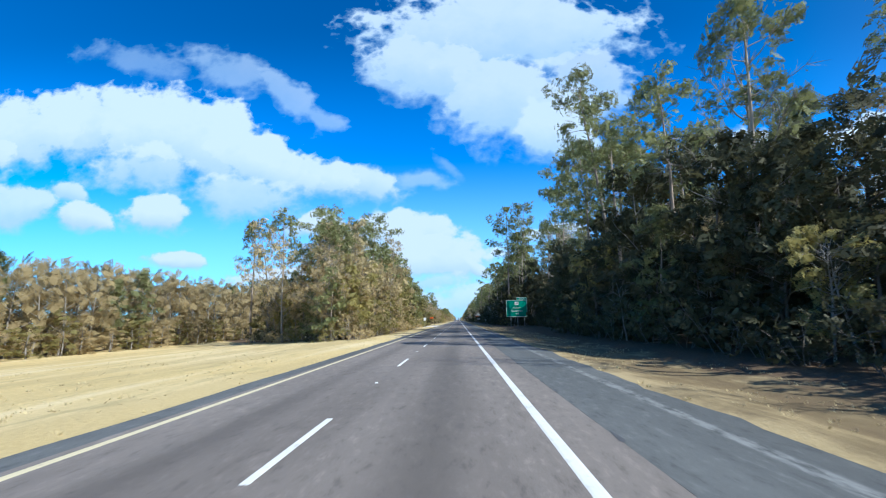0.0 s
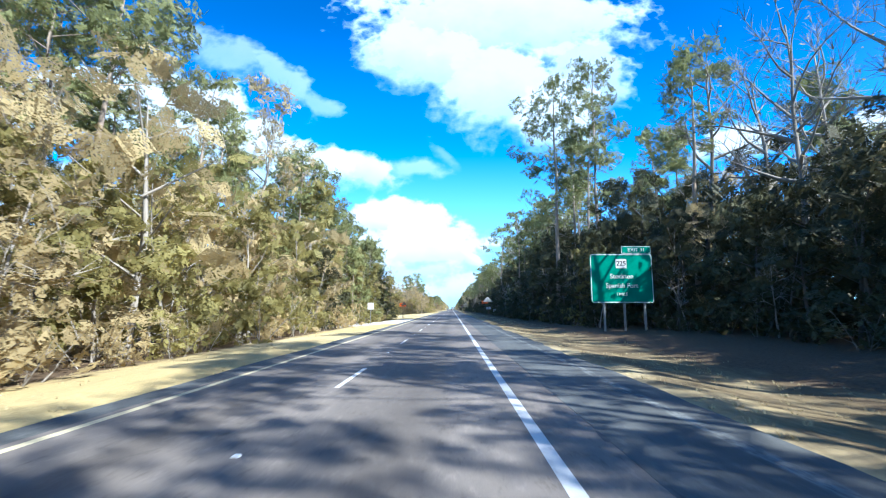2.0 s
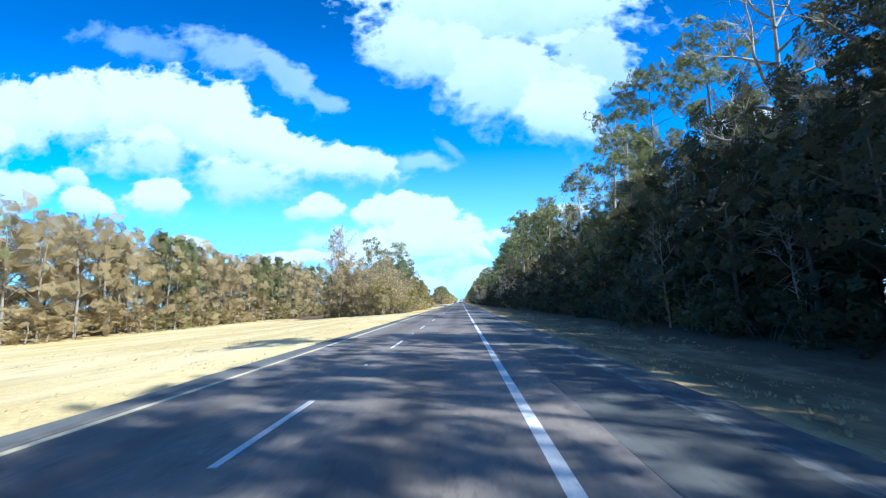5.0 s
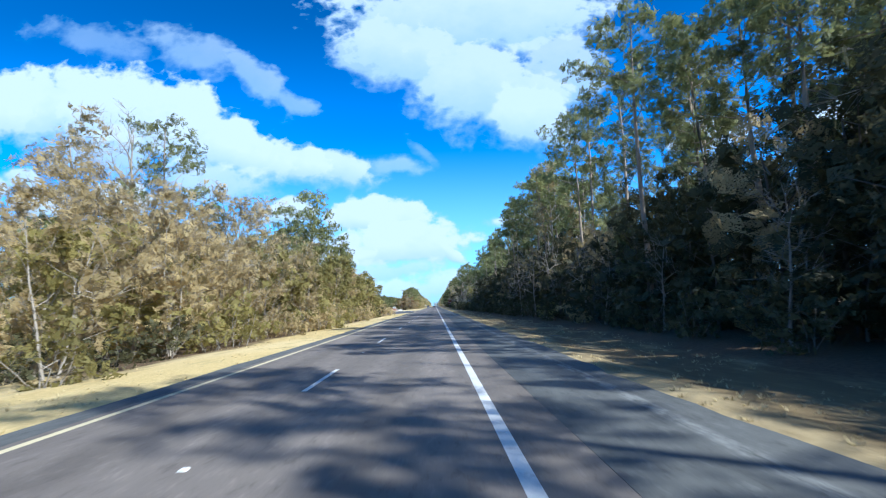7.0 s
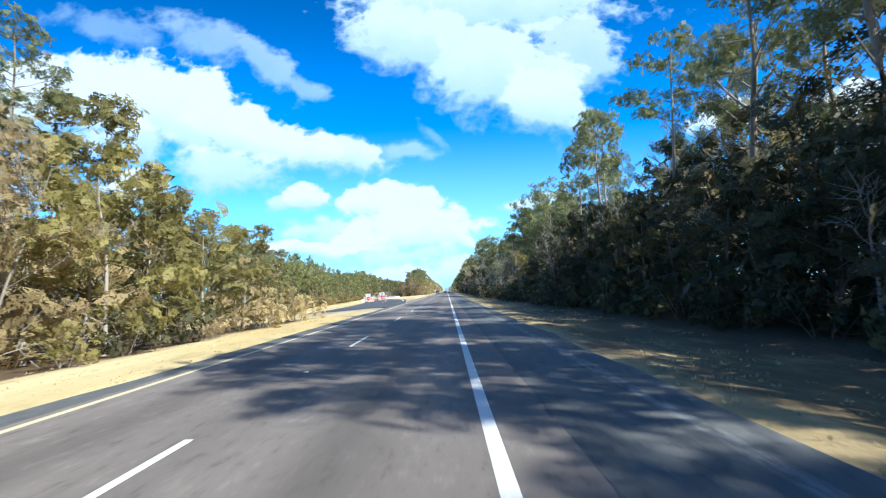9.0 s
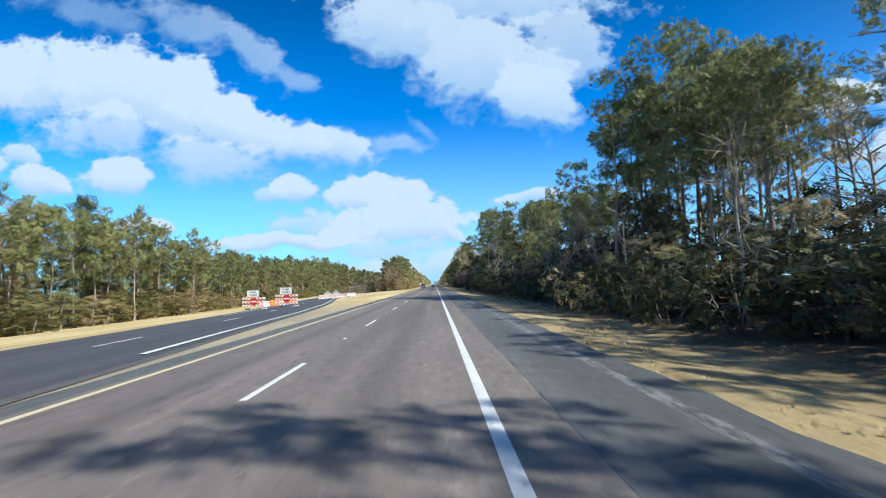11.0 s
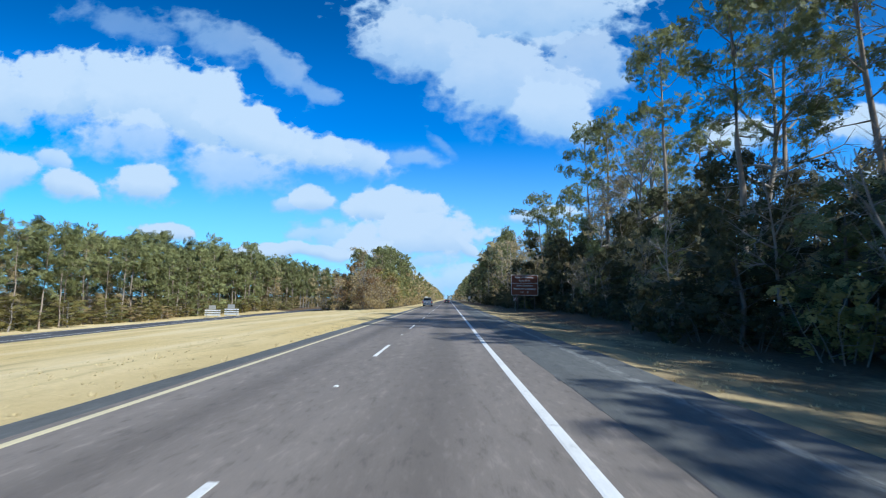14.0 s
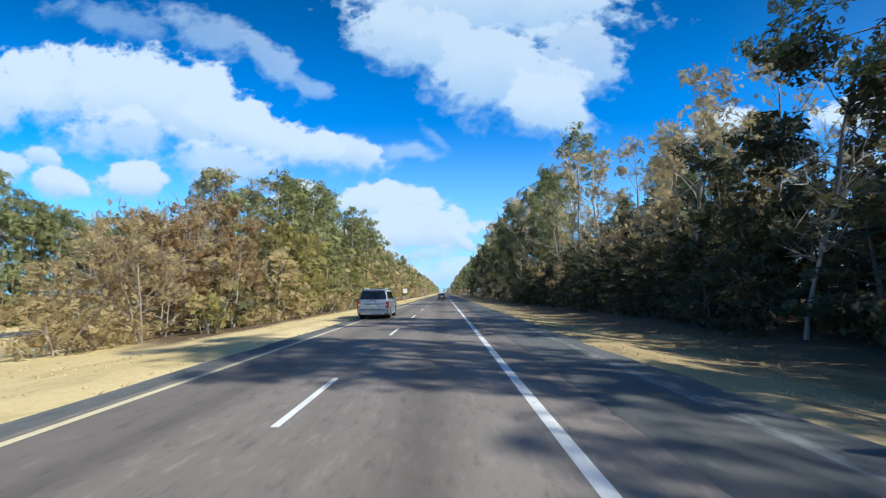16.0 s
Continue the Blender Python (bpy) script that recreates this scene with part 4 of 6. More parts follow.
# trees that stand out against the sky, and others added for the shade they cast
for key, x, y, h, turn in (("pine_lean", 17, 53.6, 28, 0), ("pine_broad", 19.4, 75, 29, 60), ("pine", 14.8, 28, 19.5, 60), ("bare", 16.8, 30, 20, 0), ("dark", 13.2, 25, 11, 0), ("dark", 15, 33, 15, 50), ("dark", 13.8, 28.5, 13, 150),
                           ("dark", 14, 40, 15, 90), ("dark", 16.4, 46, 16.5, 0), ("dark", 16, 141, 15, 0), ("dark", 17, 147, 16.5, 60), ("dark", 15.5, 152, 14.5, 0), ("pine", 19.5, 141, 24, 0), ("pine", 20.5, 148, 26, 40), ("pine", 22, 154, 24, 70),
                           ("pine", 16, 262, 21, 0), ("pine", 17.4, 267, 22, 50), ("pine", 15.4, 257, 20, 100), ("pine", 18.4, 273, 22.5, 0), ("pine", 17, 311, 21, 0), ("pine", 18.5, 318, 21, 50), ("pine", 20, 405, 14, 0), ("pine_broad", 18.8, 410.5, 14.5, 30), ("pine", 19.8, 54, 25.5, 40), ("pine", 17.5, 129, 33.5, 0), ("pine", 13.2, 132, 33, 90),
                           ("bare", 22.8, 115, 30.5, 0), ("pine", 12.5, 162, 22, 10), ("pine", 11.5, 184, 24, 60), ("pine", 12.5, 270.5, 20.5, 0),
                           ("pine", 16.6, 290, 23, 100), ("pine", 14.7, 302, 19.5, 200), ("pine", 15.1, 333.8, 22.8, 30), ("pine", 24.5, 417.6, 22, 10),
                           ("pine", 27, 415.4, 20, 80), ("pine", 22, 409, 16.5, 140), ("pine", 24, 436, 12.5, 60), ("pine", 19, 421.5, 21.5, 200), ("pine", 23.5, 419.5, 23.5, 250), ("pine", 15.5, 419, 17.5, 40), ("pine", 17, 433, 15.5, 90), ("pine", 23, 400, 13, 30),
                           ("pine", 15, 508, 23, 0), ("pine", 16.5, 520, 24, 120), ("bare", 19, 513, 25, 40), ("bare", 23, 537.4, 27, 0), ("bare", 20, 530, 24, 80), ("bare", 27, 543, 26, 30),
                           ("pine", 22.3, 548.9, 31, 0), ("pine", 20.6, 550.4, 29, 90), ("pine_broad", 17.2, 567.9, 20, 170), ("pine", 18.2, 565.2, 19.5, 40), ("pine", 19.6, 561.4, 21, 70),
                           ("young", 18.5, 547.5, 12.5, 0), ("young", 20, 552, 13.5, 80), ("pine", 22.5, 413, 17.5, 20), ("pine", 21, 419, 19, 110), ("pine", 25, 417, 20, 200), ("dark", 19, 421, 10, 0),
                           ("dark", 17.5, 414.5, 8.5, 60), ("haze", 22, 421, 14, 0), ("dark", 20.5, 427, 11, 0), ("dark", 15.2, 571, 15.5, 30), ("dark", 13.6, 576, 11, 90), ("dark", 17.5, 60, 17, 0), ("dark", 18.5, 67, 18, 40), ("pine", 16.5, 64, 24, 0), ("pine", 18.5, 69.5, 26, 80), ("pine", 20, 61, 26, 30), ("dark", 17.5, 80, 16, 90), ("pine", 19, 88, 27, 10), ("dark", 14, 68, 13, 0), ("dark", 16, 73, 14, 60), ("dark", 13, 63, 11.5, 120),
                           ("dark", 14.6, 545, 11, 0), ("dark", 16, 551, 13, 60), ("dark", 16.8, 556, 12, 120), ("dark", 20, 522, 13, 0), ("dark", 22, 530, 14, 70), ("dark", 15.5, 512, 12, 20), ("dark", 16, 518, 12.5, 80), ("dark", 15.2, 524, 11.5, 0), ("pine", 21, 512, 23, 0), ("pine", 17.5, 494, 19, 20), ("pine", 19.5, 499, 21.5, 80), ("pine_broad", 18.5, 503, 20.5, 140), ("pine", 21.5, 505, 23, 200), ("bare", 22.5, 497, 22, 0), ("haze", 24, 413, 15, 30), ("bare", 19, 407, 12, 0), ("bare", 23, 403, 14, 70), ("haze", 25, 410, 16, 100), ("dark", 18, 547, 11, 200), ("bare", 25, 560, 24, 0), ("haze", 21, 541, 18, 0), ("haze", 24, 546, 20, 60), ("dark", 22, 540, 14.5, 0), ("bare", 19.5, 545, 20, 120), ("haze", 26, 551, 21, 30), ("pine", 24.5, 541, 23, 50), ("dark", 15.5, 160, 16, 0), ("dark", 17.5, 165, 18, 60), ("pine", 16, 158, 22, 20), ("pine", 19, 163, 25, 100), ("pine", 14.5, 168, 20, 40), ("dark", 14.5, 171, 14, 30), ("pine", 20, 170, 26, 0), ("pine", 17.5, 176, 23, 150), ("bare", 20.5, 99, 24, 0), ("bare", 22, 105, 27, 70), ("bare", 19.5, 92, 22, 140),
                           ("pine", 13.5, 44, 21, 90), ("pine", 16, 38, 22, 0),
                           ("pine", 21.5, 425, 21.5, 15), ("pine_broad", 23.5, 422, 23.5, 70), ("pine_broad", 23.2, 431, 21.5, 130), ("pine", 20.5, 416.5, 19, 90), ("pine", 20.5, 411.5, 13.5, 100),
                           # pines set out of sight beside the road, added to shade the shoulder
                           ("pine", 20, 384, 15.5, 0), ("pine", 18.5, 379, 14.5, 60), ("pine", 21, 390, 16.5, 30), ("pine", 22, 396, 19, 110), ("pine", 23.5, 399, 20, 200), ("pine", 25.5, 402, 20.5, 20),
                           # first seven: deep-set pines added to shade the wood's front and the verge
                           ("pine", 28, 418, 20.5, 0), ("pine_broad", 31, 424, 22, 50), ("pine_broad", 29, 427, 21.5, 110), ("pine", 33, 415, 19, 20), ("pine_broad", 27, 412, 17.5, 70), ("pine", 22, 531, 18, 0), ("pine", 24, 527, 20, 60), ("pine", 15.5, 313, 22, 0), ("pine", 18, 309, 24, 50), ("pine", 17, 321, 22, 100), ("pine", 20, 316, 25, 20), ("pine", 14.5, 326, 20, 160)):
    sized(key, rng, x, y, h, G_WOOD, turn)

# stands of trees on the median; their near ends run back on a slant
for a, b in ((51, 157), (256, 347), (567, 668)):
    y = a
    while y < b:
        sized(pick(rng, [("bush_tan", 3), ("bush_olive", 3), ("bush_dark", 1.2)]), rng, rng.uniform(-13.2, -11.6) - (1.5 if a > 500 else 0), y, rng.uniform(1.3, 3.2), "shrubs on the median")
        y += rng.uniform(2.6, 4.0)
    y = a + (4.0 if a < 200 else 1.0)
    while y < b:
        H = float(np.interp(y, LEFT_Y, LEFT_H))
        table = ([("tan", 4.5), ("olive", 2.6), ("young", 0.6)] if y < 105 else [("olive", 3), ("young", 2.5), ("dark", 1.5), ("tan", 0.8)] if a < 200 else [("tan", 5), ("olive", 1.6), ("rust", 0.4)] if y < 283 else [("olive", 6.5), ("tan", 1.4), ("rust", 0.5)] if y < 400
                 else [("tan", 5), ("rust", 1.5), ("olive", 0.8)] if y < 588 else [("young", 5), ("pine_mid", 2), ("olive", 1)])
        sized(pick(rng, table), rng, rng.uniform(-16.5, -13.4) - (1.5 if a > 500 else 0), y, min(H * rng.uniform(0.55, 0.9), rng.uniform(7.5, 9.5)), G_MED)
        y += rng.uniform(2.5, 3.6)
    for x0, x1, gap in ((-21, -17.5, 5.0), (-28, -22, 6.5)):
        y = a + (-0.5 * (x0 + x1) - 12) * 1.25
        while y < b:
            H = float(np.interp(y, LEFT_Y, LEFT_H))
            table = ([("haze", 1.0), ("pine", 6), ("bare", 1)] if y < 98 else [("haze", 0.4), ("pine", 6), ("bare", 0.8), ("olive", 0.6)] if a < 200 else [("haze", 6), ("pine", 1.5), ("bare", 1)] if y < 290 else [("haze", 2), ("pine", 4.5), ("olive", 1)] if y < 400
                     else [("haze", 3), ("bare", 1), ("rust", 1)] if y < 590 else [("pine", 3), ("young", 3), ("pine_mid", 2)])
            sized(pick(rng, table), rng, rng.uniform(x0, x1), y, H * rng.uniform(0.85, 1.12), G_MED)
            y += rng.uniform(gap * 0.8, gap * 1.2)
for key, x, y, h, turn in (("haze", -28.3, 95, 24, 0), ("pine", -33, 84.6, 24.5, 0), ("pine", -37, 80.3, 21.5, 90), ("haze", -34, 80, 21, 30), ("haze", -18.2, 66, 16, 60), ("haze", -22, 75, 16.5, 0), ("haze", -19, 69.5, 14.5, 100), ("haze", -16.5, 60, 12, 0), ("pine_broad", -21, 74, 19, 200), ("olive", -14.2, 56.5, 8, 0), ("olive", -16.5, 62, 9, 90), ("tan", -18, 60, 9, 0), ("olive", -13.6, 63, 8.5, 30), ("olive", -20, 66, 9, 0), ("tan", -13.8, 68.5, 10, 0),
                           ("pine_broad", -19.5, 93, 22, 20), ("pine", -21, 80, 21, 0), ("pine", -24.5, 84, 22, 60), ("pine_broad", -20, 315, 19.5, 200), ("pine", -18.5, 140, 14.5, 0), ("pine", -18, 126, 21, 120), ("pine", -18.5, 324, 16, 0), ("pine", -19.3, 105.3, 18.5, 70), ("pine", -22.6, 135.7, 23.5, 10), ("pine", -17.5, 118, 20, 50),
                           ("pine_mid", -15.5, 152, 13, 0), ("pine", -16.5, 155.5, 15, 30), ("pine", -19.5, 150, 15.5, 60), ("pine_mid", -14.5, 143, 12, 20), ("pine", -17, 138, 14, 80),
                           ("pine_mid", -18, 147, 15.5, 0), ("pine_mid", -20.5, 153, 16, 40), ("pine_mid", -17.5, 157, 14.5, 90), ("pine", -21, 145, 18.5, 10), ("pine_mid", -22.5, 149, 17, 150), ("pine", -23.5, 157, 17, 60), ("pine_mid", -16, 146.5, 13, 200), ("pine", -19, 141.5, 17, 120), ("pine_mid", -21.5, 139, 17.5, 30), ("olive", -13.2, 155.5, 8, 10), ("young", -13.6, 149, 9, 0), ("olive", -14.8, 157, 7, 0), ("dark", -13, 152, 6.5, 0), ("young", -14, 134, 9, 40), ("olive", -13.8, 153.5, 8.5, 70), ("tan", -15.5, 157, 8, 20), ("olive", -12.9, 152.3, 5, 0), ("olive", -13.6, 155.8, 5.5, 80), ("tan", -13.2, 149.5, 5, 150), ("olive", -14.4, 157.8, 6, 40), ("olive", -13.6, 146.5, 5.5, 220),
                           ("bare", -31, 287.3, 24, 0), ("bare", -33, 288.6, 17, 40), ("pine", -25.8, 318.9, 20, 0), ("haze", -24, 296, 19, 80), ("haze", -25, 274, 14.5, 0), ("haze", -21, 268, 11.5, 50), ("haze", -29, 281, 20, 90), ("pine", -22, 277, 17, 0),
                           ("haze", -23, 597, 17.5, 0), ("bare", -21.5, 586.5, 12.5, 30), ("bare", -20, 579, 8.5, 60), ("pine", -18.5, 606, 17, 0), ("pine", -21, 640, 20, 0)):
    sized(key, rng, x, y, h, G_MED, turn)

# the slanting ends of the stands, leafy down to the grass
for a, deep, table in ((51, 36, [("olive", 3), ("tan", 3), ("young", 1)]), (256, 34, [("tan", 4), ("olive", 1.5)]), (567, 30, [("rust", 3), ("tan", 2)])):
    x = -14.0
    while x > -deep:
        y = a + (-x - 12) * 1.25
        sized(pick(rng, table), rng, x, y + rng.uniform(0, 3), rng.uniform(0.55, 0.9) * min(11, float(np.interp(y + 8, LEFT_Y, LEFT_H))), G_MED)
        sized(pick(rng, table), rng, x, y + rng.uniform(5, 9), rng.uniform(0.75, 1.0) * min(13, float(np.interp(y + 12, LEFT_Y, LEFT_H))), G_MED)
        sized(pick(rng, [("bush_tan", 2), ("bush_olive", 2), ("bush_dark", 1)]), rng, x - 1, y - rng.uniform(0, 1.5), rng.uniform(1.2, 2.4), "shrubs on the median")
        x -= rng.uniform(2.0, 3.0)

# the far wood across the median
FARWOOD_Y = (0, 345, 375, 430, 470, 510, 590, 1000)
FARWOOD_X = (-57, -57, -38, -38, -43, -47.5, -56, -58)
far_tall = lambda y: float(np.interp(y, (432, 465, 510, 550, 585), (1, 0.8, 0.9, 0.95, 1.2)))
far_edge = lambda y: float(np.interp(y, FARWOOD_Y, FARWOOD_X))
y = 385.0
while y < 640:
    sized(pick(rng, [("pine_mid", 6), ("young", 0.8), ("tan", 0.3)]), rng, far_edge(y) + rng.uniform(-1.4, 1.4), y, rng.uniform(11, 14.5) * far_tall(y), G_FAR)
    y += rng.uniform(2.6, 3.8)
spots = []
y = 10.0
while y < 1100:
    pines = 372 < y < 1100
    for k, d in enumerate((0, 4.5, 11)):
        if pines and k == 0 and y < 640:
            continue
        h = (rng.uniform(11.5, 14.5) * far_tall(y) if pines else rng.uniform(11, 14) * float(np.interp(y, (120, 160), (1, 1.35)))) + d * 0.12
        kind = "pine" if (pines and rng.random() < 0.8) or rng.random() < 0.12 else "leaf"
        spots.append((kind, far_edge(y) - d + rng.uniform(-1.5, 1.5), y + rng.uniform(-2, 2), h, 1 if kind == "pine" else 2))
    if 372 < y < 640:
        for k in range(3):
            spots.append(("leaf", far_edge(y) + rng.uniform(-2, 2), y + rng.uniform(-3, 3), rng.uniform(1.8, 4.2), rng.choice((1, 2, 3, 3))))
    for d in (2.5, -3, -8, -13):
        if (d < 0 or not pines) and (d > -10 or 372 < y < 640):
            spots.append(("leaf", far_edge(y) + d, y + rng.uniform(-2, 2), rng.uniform(3, 6.5), rng.choice((1, 2, 3)) if pines else rng.choice((2, 2, 3))))
    y += rng.uniform(2.9, 3.8) if y < 150 else rng.uniform(4.0, 5.4) if y < 680 else rng.uniform(10, 14)
mass("far_wood", "mixed winter woodland across the median, tan and green", spots, [M_BARK_GREY, M_NEEDLE, M_LEAF_TAN, M_LEAF_OLIVE], rng)
spots = []
y = 4.0
while y < 640:
    H = float(np.interp(y, RIGHT_Y, RIGHT_H))
    e = edge(y)
    under = float(np.interp(y, UNDER_Y, UNDER_H))
    thin = float(np.interp(y, (375, 388, 470, 490), (0.55, 0.4, 0.45, 0.55)))
    for d in (2.2, 3.8, 5.8, 8.4, 12, 17):
        h = min(under * (0.3 + 0.105 * d), max(under * 0.95, H * thin)) * rng.uniform(0.8, 1.2) * (0.85 if 506 < y < 560 else 1.0)
        h = min(h, max(2.5, 0.85 * (e + d - 5))) if 384 < y < 500 else h
        dry = 0.12 if d > 5 else 0.04
        h = min(h, crest(e + d, y))
        spots.append(("leaf", e + d + rng.uniform(-1.5, 1.5), y + rng.uniform(-1.6, 1.6), h, 2 if rng.random() < dry else 1 if 384 < y < 510 and rng.random() < 0.35 else 3))
    if rng.random() < (0.25 if y < 240 else 0.5) and not 380 < y < 570:
        spots.append(("pine", e + rng.uniform(10, 24), y, H * rng.uniform(0.75, 1.0), 1))
    y += rng.uniform(3.2, 4.2)
mass("wood_interior", "dense dark evergreen woodland behind the roadside trees", spots, [M_BARK_DARK, M_NEEDLE, M_LEAF_TAN, M_LEAF_DARK], rng)
spots = []
for a, b in ((51, 157), (256, 347), (567, 668)):
    y = a + 8
    while y < b:
        for x in (-15.5, -19, -23.5, -28, -33):
            start = a + (-x - 12) * 1.25
            if y > start:
                H = float(np.interp(y, LEFT_Y, LEFT_H))
                spots.append(("leaf", x + rng.uniform(-1.5, 1.5), y + rng.uniform(-2, 2), H * rng.uniform(0.35, 0.7), rng.choice((2, 2, 3))))
        y += rng.uniform(4.5, 6.5)
y = 625.0
while y < 1350:
    H = float(np.interp(y, RIGHT_Y, RIGHT_H))
    for d in (0, 7):
        kind = rng.choice(("pine", "leaf"))
        spots.append((kind, 11.5 + d + rng.uniform(-1, 1), y + rng.uniform(-2, 2), H * rng.uniform(0.6, 1.0) * (0.6 if d == 0 else 1), 1 if kind == "pine" else rng.choice((2, 4))))
    if y > 665:
        for d in (0, 6):
            kind = rng.choice(("pine", "pine", "leaf"))
            spots.append((kind, -14 - d + rng.uniform(-1, 1), y + rng.uniform(-2, 2), 17 * rng.uniform(0.6, 1.05) * (0.7 if d == 0 else 1), 1 if kind == "pine" else rng.choice((2, 3))))
    y += rng.uniform(4.5, 6.5) if y < 760 else rng.uniform(10, 16)
for i in range(110):
    spots.append(("leaf", rng.uniform(-140, 140), rng.uniform(1380, 1420), rng.uniform(7, 12), rng.choice((2, 4))))
mass("distant_wood", "woodland along the road further on", spots, [M_BARK_GREY, M_NEEDLE, M_LEAF_TAN, M_LEAF_OLIVE, M_LEAF_DARK], rng)


# ---------------------------------------------------------------- signs
def letters(text, size, mat, bold):
    """The mesh of one word, with its middle at the origin, and its width."""
    cu = bpy.data.curves.new("lettering", "FONT")
    cu.body, cu.size, cu.align_x, cu.align_y, cu.extrude, cu.offset = text, size, "CENTER", "CENTER", 0.002, bold
    tmp = bpy.data.objects.new("tmp", cu)
    scene.collection.objects.link(tmp)
    bpy.context.view_layer.update()
    me = bpy.data.meshes.new_from_object(tmp.evaluated_get(bpy.context.evaluated_depsgraph_get()))
    bpy.data.objects.remove(tmp)
    bpy.data.curves.remove(cu)
    me.materials.clear()
    me.materials.append(mat)
    xs = [v.co.x for v in me.vertices]
    return me, max(xs) - min(xs), (max(xs) + min(xs)) / 2


def words(text, size, mat, parent, x, y, z, name="word", bold=0.0):
    """Lettering in the plane of x and z, centred on x, with its front to -y; each word a part."""
    made = [letters(word, size, mat, bold) for word in text.split()]
    total = sum(wide for _, wide, _ in made) + size * 0.36 * (len(made) - 1)
    left = x - total / 2
    for me, wide, mid in made:
        part(name, me, parent).matrix_basis = pose(left + wide / 2 - mid, y, z, 90, 0, 0)
        left += wide + size * 0.36


def rounded(w2, h2, r, n=5):
    """A rounded outline, half width and half height given."""
    out = []
    for cx, cz, a0 in ((w2 - r, h2 - r, 0), (-w2 + r, h2 - r, 90), (-w2 + r, -h2 + r, 180), (w2 - r, -h2 + r, 270)):
        for i in range(n + 1):
            a = radians(a0 + 90 * i / n)
            out.append((cx + r * math.cos(a), cz + r * math.sin(a)))
    return out


def plate(w2, h2, r, y0, y1, x=0, z=0):
    b = Buf()
    b.prism([(px + x, pz + z) for px, pz in rounded(w2, h2, r)], y0, y1)
    return b


def band(w2, h2, r, wide, y0, y1, x=0, z=0):
    """A border strip round a plate."""
    b = Buf()
    outer = rounded(w2, h2, r)
    inner = rounded(w2 - wide, h2 - wide, max(r - wide, 0.01))
    n = len(outer)
    for y in (y0, y1):
        b.v += [Vector((px + x, y, pz + z)) for px, pz in outer] + [Vector((px + x, y, pz + z)) for px, pz in inner]
    for i in range(n):
        j = (i + 1) % n
        for q in ((i, j, n + j, n + i), (2 * n + i, 3 * n + i, 3 * n + j, 2 * n + j), (i, 2 * n + i, 2 * n + j, j), (n + i, n + j, 3 * n + j, 3 * n + i)):
            b.f.append(q)
            b.m.append(0)
    return b


def i_post(parent, x, y, z0, z1, mat, wide=0.1):
    """An I-section steel post."""
    b = Buf()
    h = z1 - z0
    for dy in (-wide * 0.6, wide * 0.6):
        b.box((0, dy, h / 2), (wide, 0.012, h))
    b.box((0, 0, h / 2), (0.01, wide * 1.2 - 0.012, h))
    part("post", b.mesh("post", [mat]), parent).location = (x, y, z0)


def u_post(parent, x, y, z0, z1, mat, lean=0.0):
    """A rolled channel post, pressed into the ground."""
    b = Buf()
    h = z1 - z0
    b.prism([(-0.04, 0), (-0.022, 0), (-0.016, 0.03), (0.016, 0.03), (0.022, 0), (0.04, 0), (0.028, 0.045), (-0.028, 0.045)], 0, h)
    ob = part("post", b.mesh("post", [mat]), parent)
    ob.matrix_basis = pose(x, y + 0.05, z0, 0, lean, 0) @ pose(0, 0, 0, 90, 0, 0) @ Matrix.Diagonal((1, -1, 1, 1)) @ Matrix.Diagonal((1, -1, -1, 1))


def bars(parent, mat, rows, y):
    """Writing too faint to read, as plain bars: x, z, length, height."""
    for x, z, l, h in rows:
        b = Buf()
        b.box((x, y, z), (l, 0.004, h))
        part("lettering", b.mesh("lettering", [mat]), parent)


def exit_sign():
    s = thing("exit_sign", "large green highway exit sign with white border on three steel posts", "road sign", (11.95, 106.8, 0))
    zc, h2 = 4.06, 1.9
    panel = part("panel", plate(2.4, h2, 0.2, 0, 0.05, 0, zc).mesh("panel", [M_GREEN]), s)
    part("border", band(2.37, h2 - 0.03, 0.18, 0.06, -0.006, 0.0, 0, zc).mesh("border", [M_WHITE]), panel, "white reflective border")
    tab = part("exit_tab", plate(1.15, 0.3, 0.08, 0, 0.05, 1.2, 6.27).mesh("exit_tab", [M_GREEN]), s)
    part("border", band(1.13, 0.28, 0.07, 0.04, -0.006, 0.0, 1.2, 6.27).mesh("border", [M_WHITE]), tab)
    words("EXIT  31", 0.4, M_WHITE, tab, 1.2, -0.006, 6.27)
    part("route_shield", plate(0.42, 0.36, 0.08, -0.012, -0.002, 0.0, 5.2).mesh("route_shield", [M_WHITE]), panel, "white state route marker")
    words("225", 0.5, M_BLACK, panel, 0.0, -0.016, 5.2, "route_number", 0.008)
    words("Stockton", 0.5, M_WHITE, panel, 0, -0.006, 4.2, bold=0.006)
    words("Spanish Fort", 0.5, M_WHITE, panel, 0, -0.006, 3.48, bold=0.006)
    words("1 MILE", 0.34, M_WHITE, panel, 0, -0.006, 2.82, bold=0.004)
    for x in (-1.4, 0.15, 1.7):
        i_post(s, x, 0.13, -0.75, 5.9, M_STEEL, 0.13)
    for z in (2.6, 4.0, 5.5):
        b = Buf()
        b.box((0, 0.062, z), (4.5, 0.02, 0.08))
        part("back_rail", b.mesh("back_rail", [M_ALU]), s)


